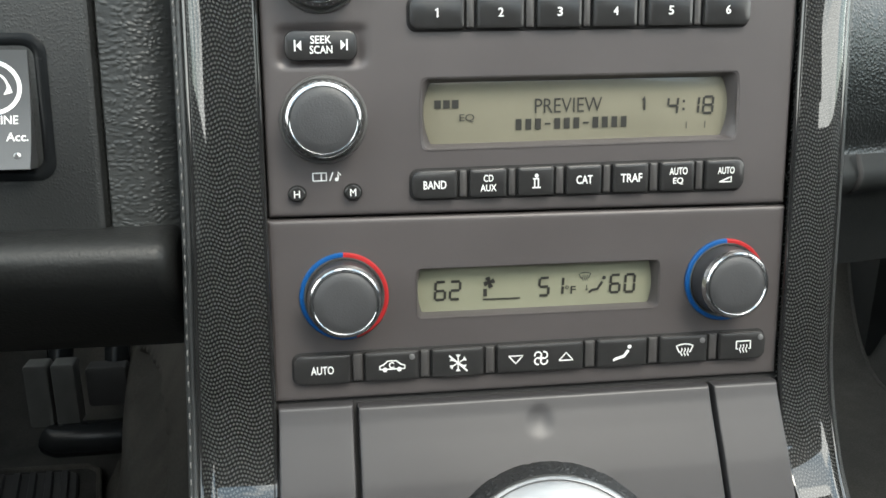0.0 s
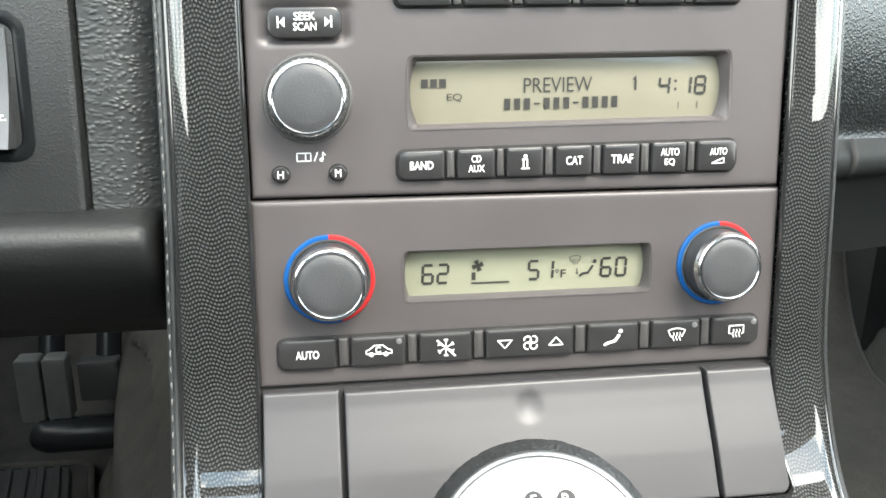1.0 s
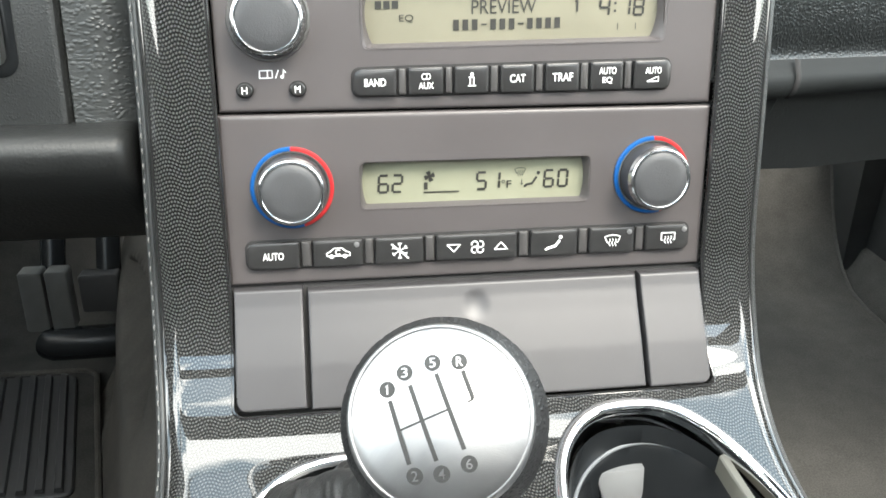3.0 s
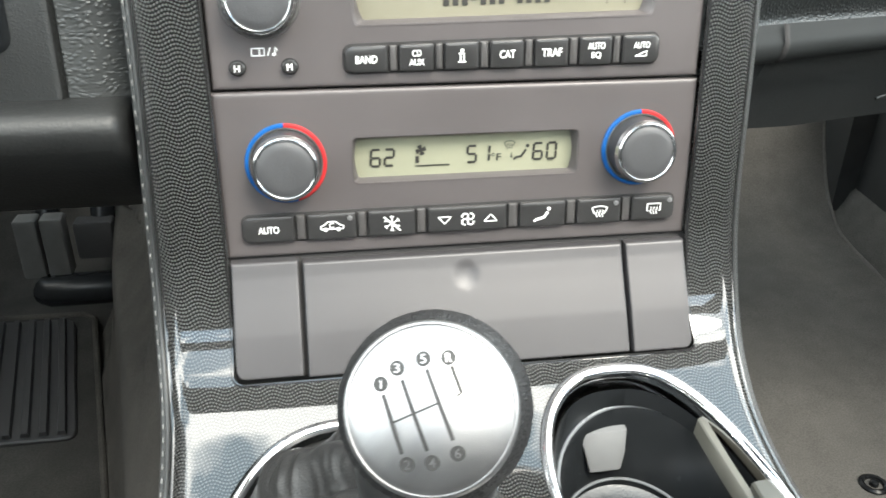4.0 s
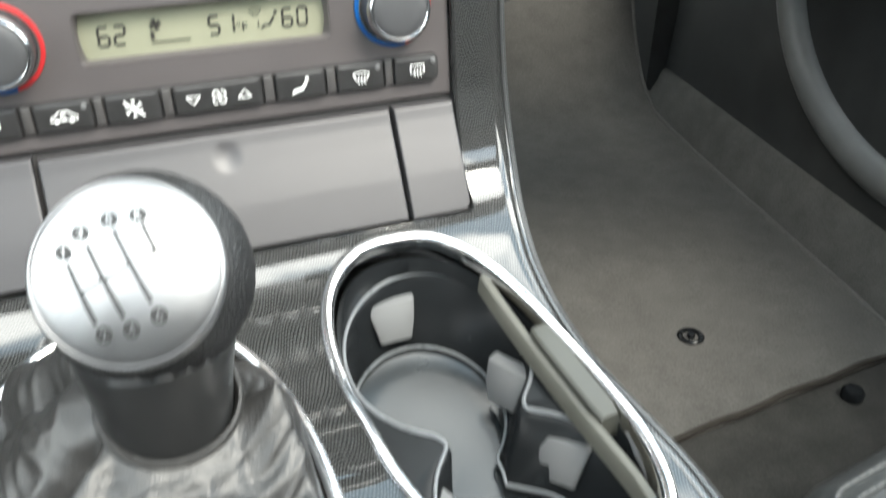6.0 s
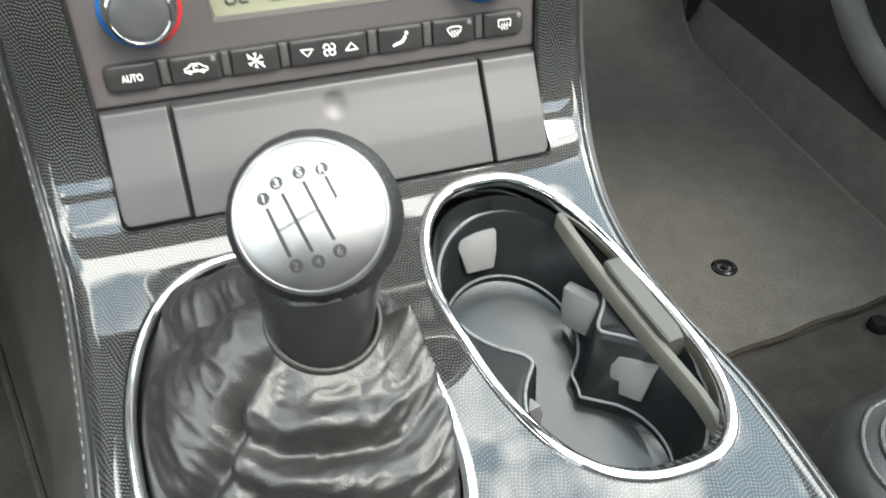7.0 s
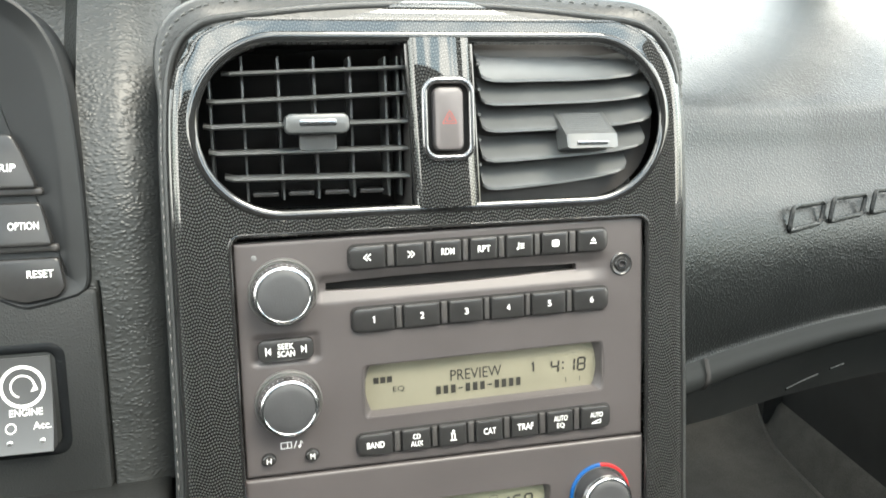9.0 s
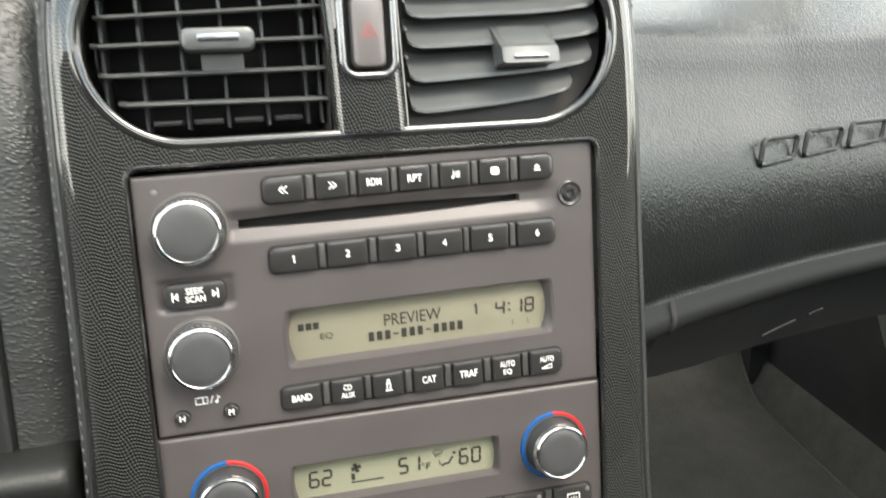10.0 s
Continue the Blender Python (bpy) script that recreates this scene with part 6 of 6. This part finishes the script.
bm = bmesh.new()
loft(bm, [[(sill_x(y) - 0.002, y, floor_h(0, y)), (sill_x(y) + 0.004, y, max(floor_h(0, y), -0.110)), (sill_x(y) + 0.016, y, max(floor_h(0, y), -0.080)), (sill_x(y) + 0.027, y, max(floor_h(0, y), -0.054)), (sill_x(y) + 0.036, y, max(floor_h(0, y), -0.047)), (sill_x(y) + 0.08, y, FLOOR)] for y in steps(-0.7, 1.07, 0.03)], True, True)
solo("sill_carpet", bm, M_CARPET2, (0.76, 0.2, FLOOR), "dark carpet strip along the passenger sill", "sill", kind="structure", world=True, sharp=60)
door = thing("door_1", (0.82, 0.2, -0.05), "black passenger door with a moulded pocket ring", "car door", kind="structure", world=True)
bm = bmesh.new()
loft(bm, [[(sill_x(y) + 0.034, y, -0.060), (sill_x(y) + 0.044, y, 0.05), (sill_x(y) + 0.048, y, 0.36), (sill_x(y) + 0.09, y, 0.48), (sill_x(y) + 0.15, y, 0.48), (sill_x(y) + 0.15, y, -0.05)] for y in steps(-0.7, 1.1, 0.05)])
part("panel", bm, M_DOOR, door, "black grained plastic lining")
bm = bmesh.new()
pts = [(0.600, z) for z in (0.46, 0.40, 0.34, 0.29)] + [(0.30 + 0.30 * math.cos(radians(a)), 0.25 - 0.245 * math.sin(radians(a))) for a in range(0, 91, 5)] + [(y, 0.005) for y in (0.24, 0.15, 0.05, -0.1, -0.3)]
pts = [(sill_x(y) + 0.042, y, z) for y, z in pts]
sweep(bm, pts, 0.025, 0.020, [(-1, 0, 0)] * len(pts), n=16)
part("pocket_ring", bm, M_RING, door, "smooth rounded ring of the door pocket")

bm = bmesh.new()
loft(bm, [[(sill_x(y) - 0.004, y, floor_h(0, y) - 0.01), (sill_x(y) + 0.002, y, 0.34), (sill_x(y) + 0.045, y, 0.34), (sill_x(y) + 0.045, y, floor_h(0, y) - 0.01)] for y in steps(0.90, 1.08, 0.03)])
solo("kick_panel", bm, M_DOOR, (0.86, 1.0, FLOOR), "matt black kick panel beside the toe board", "kick panel", kind="structure", world=True)

# passenger seat
seat = thing("bucket_seat", (0.46, -0.4, FLOOR), "black leather passenger seat with double seams", "car seat", world=True)
bm = bmesh.new()
rings = []
def seat_outline(d):
    return [(x, y + 0.40 * (min(x, 0.42) - 0.30)) for x, y in rr_outline(0.212 + d, 0.72 - d, -0.58 + d, -0.100 - d, max(0.014, 0.050 - d), 14)]


for d, z in ((0.05, FLOOR), (0.04, -0.06), (0.006, 0.03), (0.0, 0.10), (0.001, 0.125), (0.006, 0.143), (0.016, 0.154), (0.030, 0.160), (0.060, 0.163), (0.12, 0.160)):
    rings.append([(x, y, z) for x, y in seat_outline(d)])
loft(bm, rings)
part("cushion", bm, M_SMOOTH, seat, "black leather cushion", sharp=70)
for d, z in ((0.020, 0.1563), (0.030, 0.1605)):
    bm = bmesh.new()
    p = [(x, y, z) for x, y in seat_outline(d)]
    sweep(bm, p, 0.0016, 0.0016, [(0, 0, 1)] * len(p), closed=True, n=6)
    seam = part("seam", bm, M_SMOOTH, seat, "raised double seam")
    bm = bmesh.new()
    for i in range(0, len(p)):
        a, b = Vector(p[i - 1]), Vector(p[i])
        m = max(1, int((b - a).length / 0.006))
        for j in range(m):
            q0, q1 = a.lerp(b, (j + 0.15) / m), a.lerp(b, (j + 0.8) / m)
            sweep(bm, [q0 + Vector((0, 0, 0.0014)), q1 + Vector((0, 0, 0.0014))], 0.0005, 0.0005, [(0, 0, 1)] * 2, n=4)
    tagged(part("stitching", bm, M_SEAM, seam, "grey stitches"), kind="stuff")
bm = bmesh.new()
loft(bm, [[(x, -0.60 - 0.25 * (z - 0.15) + d, z) for x, d in ((0.2, 0.06), (0.24, 0), (0.66, 0), (0.70, 0.06), (0.70, -0.1), (0.2, -0.1))] for z in (0.12, 0.25, 0.38, 0.48)])
part("backrest", bm, M_SMOOTH, seat, "black leather backrest", sharp=60)
bm = bmesh.new()
lathe(bm, (0.618, 0.132, FLOOR), [(0.012, 0.0), (0.012, 0.008), (0.009, 0.012), (0.005, 0.013)], 24, axis=(0, 0, 1))
solo("seat_rail_cap", bm, M_CUP, (0.618, 0.132, FLOOR), "round black cap of the seat rail", "cap", world=True)

# driver's footwell: mat, pedals
dmat = thing("floor_mat", (-0.40, 0.3, 0.0), "black driver's floor mat with a ribbed heel pad", "floor mat", world=DEEP)
def dmat_edge(y):
    return -0.268 - 0.249 * (y - 0.275)


bm = sheet(lambda y: [-0.62 + (dmat_edge(y) + 0.62) * i / 18 for i in range(19)], steps(-0.05, 0.565, 0.03), lambda x, y: (x, y, FOOT + 0.008 + 0.0015 * noise.noise(Vector((x * 9, y * 9, 3)))), [], skirt=(0, 0, -0.008))
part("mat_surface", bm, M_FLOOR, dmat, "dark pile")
bm = bmesh.new()
edge = [(dmat_edge(y), y, FOOT + 0.008) for y in steps(-0.05, 0.553, 0.03)] + [(dmat_edge(0.565) - 0.012, 0.565, FOOT + 0.008), (-0.40, 0.566, FOOT + 0.008), (-0.62, 0.566, FOOT + 0.008)]
sweep(bm, edge, 0.0035, 0.0035, [(0, 0, 1)] * len(edge), n=8)
part("hem", bm, M_TUNNEL, dmat, "dark hem")
bm = bmesh.new()
pad_x = lambda y: dmat_edge(y) - 0.022
pl = round_corners([(pad_x(0.328), 0.328), (pad_x(0.552), 0.552), (pad_x(0.552) - 0.20, 0.552), (pad_x(0.328) - 0.20, 0.328)], 0.014, 5)
loft(bm, [[(x, y, FOOT + 0.006) for x, y in pl], [(x, y, FOOT + 0.0105) for x, y in pl], [(x, y, FOOT + 0.0120) for x, y in inset(pl, 0.0015)]])
pad = part("heel_pad", bm, M_RUBBER, dmat, "black rubber heel pad")
for i in range(11):
    bm = bmesh.new()
    d = 0.013 + 0.0165 * i
    loft(bm, [[(pad_x(y) - d + w, y, FOOT + z) for w, z in ((0.0045, 0.0115), (0.0030, 0.0165), (-0.0030, 0.0165), (-0.0045, 0.0115))] for y in (0.334, 0.337, 0.543, 0.546)])
    part("rib", bm, M_RUBBER, pad)
brake = thing("clutch_pedal", (-0.34, 0.48, 0.08), "black rubber-faced pedal on a round arm", "pedal", world=DEEP)
for x0, x1 in ((-0.3630, -0.3410), (-0.3385, -0.3175)):
    bm = bmesh.new()
    plate(bm, x0, x1, 0.099, 0.163, 0.470, 0.452, 0.003, 0.002)
    part("pad", bm, M_PEDAL, brake, "worn grey-black rubber pad")
bm = bmesh.new()
sweep(bm, [(-0.337, 0.475, 0.15), (-0.337, 0.55, 0.30), (-0.337, 0.60, 0.42)], 0.008, 0.012, [(1, 0, 0)] * 3)
part("arm", bm, M_CUP, brake)
brake = thing("brake_pedal", (-0.29, 0.48, 0.10), "black rubber-faced brake pedal on a flat arm", "pedal", world=DEEP)
bm = bmesh.new()
plate(bm, -0.311, -0.273, 0.113, 0.154, 0.478, 0.462, 0.004, 0.002)
part("pad", bm, M_RUBBER, brake, "black rubber pad")
bm = bmesh.new()
sweep(bm, [(-0.285, 0.480, 0.15), (-0.285, 0.55, 0.30), (-0.285, 0.60, 0.42)], 0.007, 0.012, [(1, 0, 0)] * 3)
part("arm", bm, M_CUP, brake)
bm = bmesh.new()
sweep(bm, [(-0.343, 0.455, 0.0850), (-0.34, 0.452, 0.0850), (-0.285, 0.452, 0.0855), (-0.215, 0.46, 0.087)], 0.0170, 0.0170, [(0, 0, 1)] * 4, n=16)
solo("pedal_crossbar", bm, M_CUP, (-0.29, 0.452, 0.09), "smooth black rounded bar beside the pedals", "pedal bar", world=DEEP)

# plain walls that close the cabin
bm = bmesh.new()
loft(bm, [[(-0.76, y, FLOOR), (-0.78, y, 0.36), (-0.82, y, 0.48), (-0.90, y, 0.48), (-0.90, y, FLOOR)] for y in (-0.95, 0.0, 0.6, 1.2)])
solo("door_2", bm, M_SHELL, (-0.75, 0, 0.0), "dark lining of the driver's door", "car door", kind="structure", world=True)
# open roof: the windscreen header before it, the hoop behind it, pillars at the sides
for name, label, ys in (("roof_header", "dark windscreen header across the open roof", ((0.00, 0.98), (-0.03, 1.015), (-0.12, 1.025), (-0.14, 0.995), (-0.12, 0.975), (-0.04, 0.965))), ("roof_hoop", "dark roof hoop behind the seats", ((-0.74, 0.98), (-0.76, 1.01), (-0.90, 1.01), (-0.92, 0.98), (-0.90, 0.95), (-0.78, 0.94)))):
    bm = bmesh.new()
    loft(bm, [[(x, y - (0.10 if name == "roof_header" else -0.05) * (x / 0.6) ** 2, z - 0.05 * (x / 0.6) ** 2) for y, z in ys] for x in steps(-0.62, 0.62, 0.06)])
    solo(name, bm, M_SHELL, (0, ys[0][0], 1.0), label, "roof", kind="structure", world=True)
# unseen mirror, added and made wide to darken reflections in the flat trim
mirror = thing("rear_view_mirror", (-0.05, 0.12, 0.86), "unseen black mirror on a stem, added to darken the trim's reflections", "mirror", kind="structure", world=True)
bm = bmesh.new()
loft(bm, [[(-0.08 + x * k, 0.15 + d, 0.875 + z * k + 0.25 * d) for x, z in rr_outline(-0.17, 0.17, -0.038, 0.038, 0.032, 6)] for d, k in ((-0.040, 0.97), (-0.036, 1.0), (0.0, 0.98), (0.04, 0.85), (0.06, 0.6))])
part("casing", bm, M_CUP, mirror, "black rounded casing")
bm = bmesh.new()
loft(bm, [[(-0.08 + x, 0.15 + d, 0.875 + z + 0.25 * d) for x, z in rr_outline(-0.160, 0.160, -0.032, 0.032, 0.027, 6)] for d in (-0.0385, -0.0408)])
part("mirror_glass", bm, M_CHROME, mirror, "mirror glass")
bm = bmesh.new()
sweep(bm, [(-0.05, 0.18, 0.885), (-0.02, 0.10, 0.935), (0.0, -0.03, 0.985)], 0.012, 0.012, [(1, 0, 0)] * 3, n=10)
part("stem", bm, M_CUP, mirror)
for k, side in enumerate((-1, 1)):
    bm = bmesh.new()
    sweep(bm, [(side * 0.62, -0.16, 0.945), (side * 0.70, 0.55, 0.80), (side * 0.76, 1.20, 0.68)], 0.03, 0.04, [(0, 0.5, 0.8)] * 3, n=10)
    sweep(bm, [(side * 0.62, -0.74, 0.97), (side * 0.70, -0.80, 0.78), (side * 0.80, -0.86, 0.55)], 0.09, 0.03, [(side, 0, 0.5)] * 3, n=10)
    solo("pillar_%d" % (k + 1), bm, M_SHELL, (side * 0.7, 0.3, 0.8), "dark windscreen and rear roof pillars", "pillar", kind="structure", world=True)
# unseen rear wall; its height holds sky light off the vents and trim
bm = bmesh.new()
box(bm, -0.92, 0.92, -1.0, -0.92, FLOOR, 0.77)
solo("wall_rear", bm, M_SHELL, (0, -0.95, 0), "unseen dark rear wall, its height set for the trim's reflections", "wall", kind="structure", world=True)
bm = bmesh.new()
box(bm, -0.92, 0.92, 1.25, 1.30, FLOOR, 0.70)
solo("wall_front", bm, M_SHELL, (0, 1.27, 0), "dark firewall of the cabin", "wall", kind="structure", world=True)
bm = bmesh.new()
loft(bm, [[(x, 0.10, 0.66), (x, 0.30, 0.70), (x, 1.27, 0.715), (x, 1.27, 0.705), (x, 0.30, 0.69)] for x in (-0.85, -0.5, -0.10)])
solo("dashboard_top", bm, M_SMOOTH, (-0.4, 0.6, 0.68), "black dashboard top on the driver's side", "dashboard", kind="structure", world=True)
bm = bmesh.new()
box(bm, -30, 30, -30, 30, -0.30, -0.25)
solo("ground", bm, M_SHELL, (0, 0, -0.25), "grey paving under the car", "ground", kind="structure", world=True)
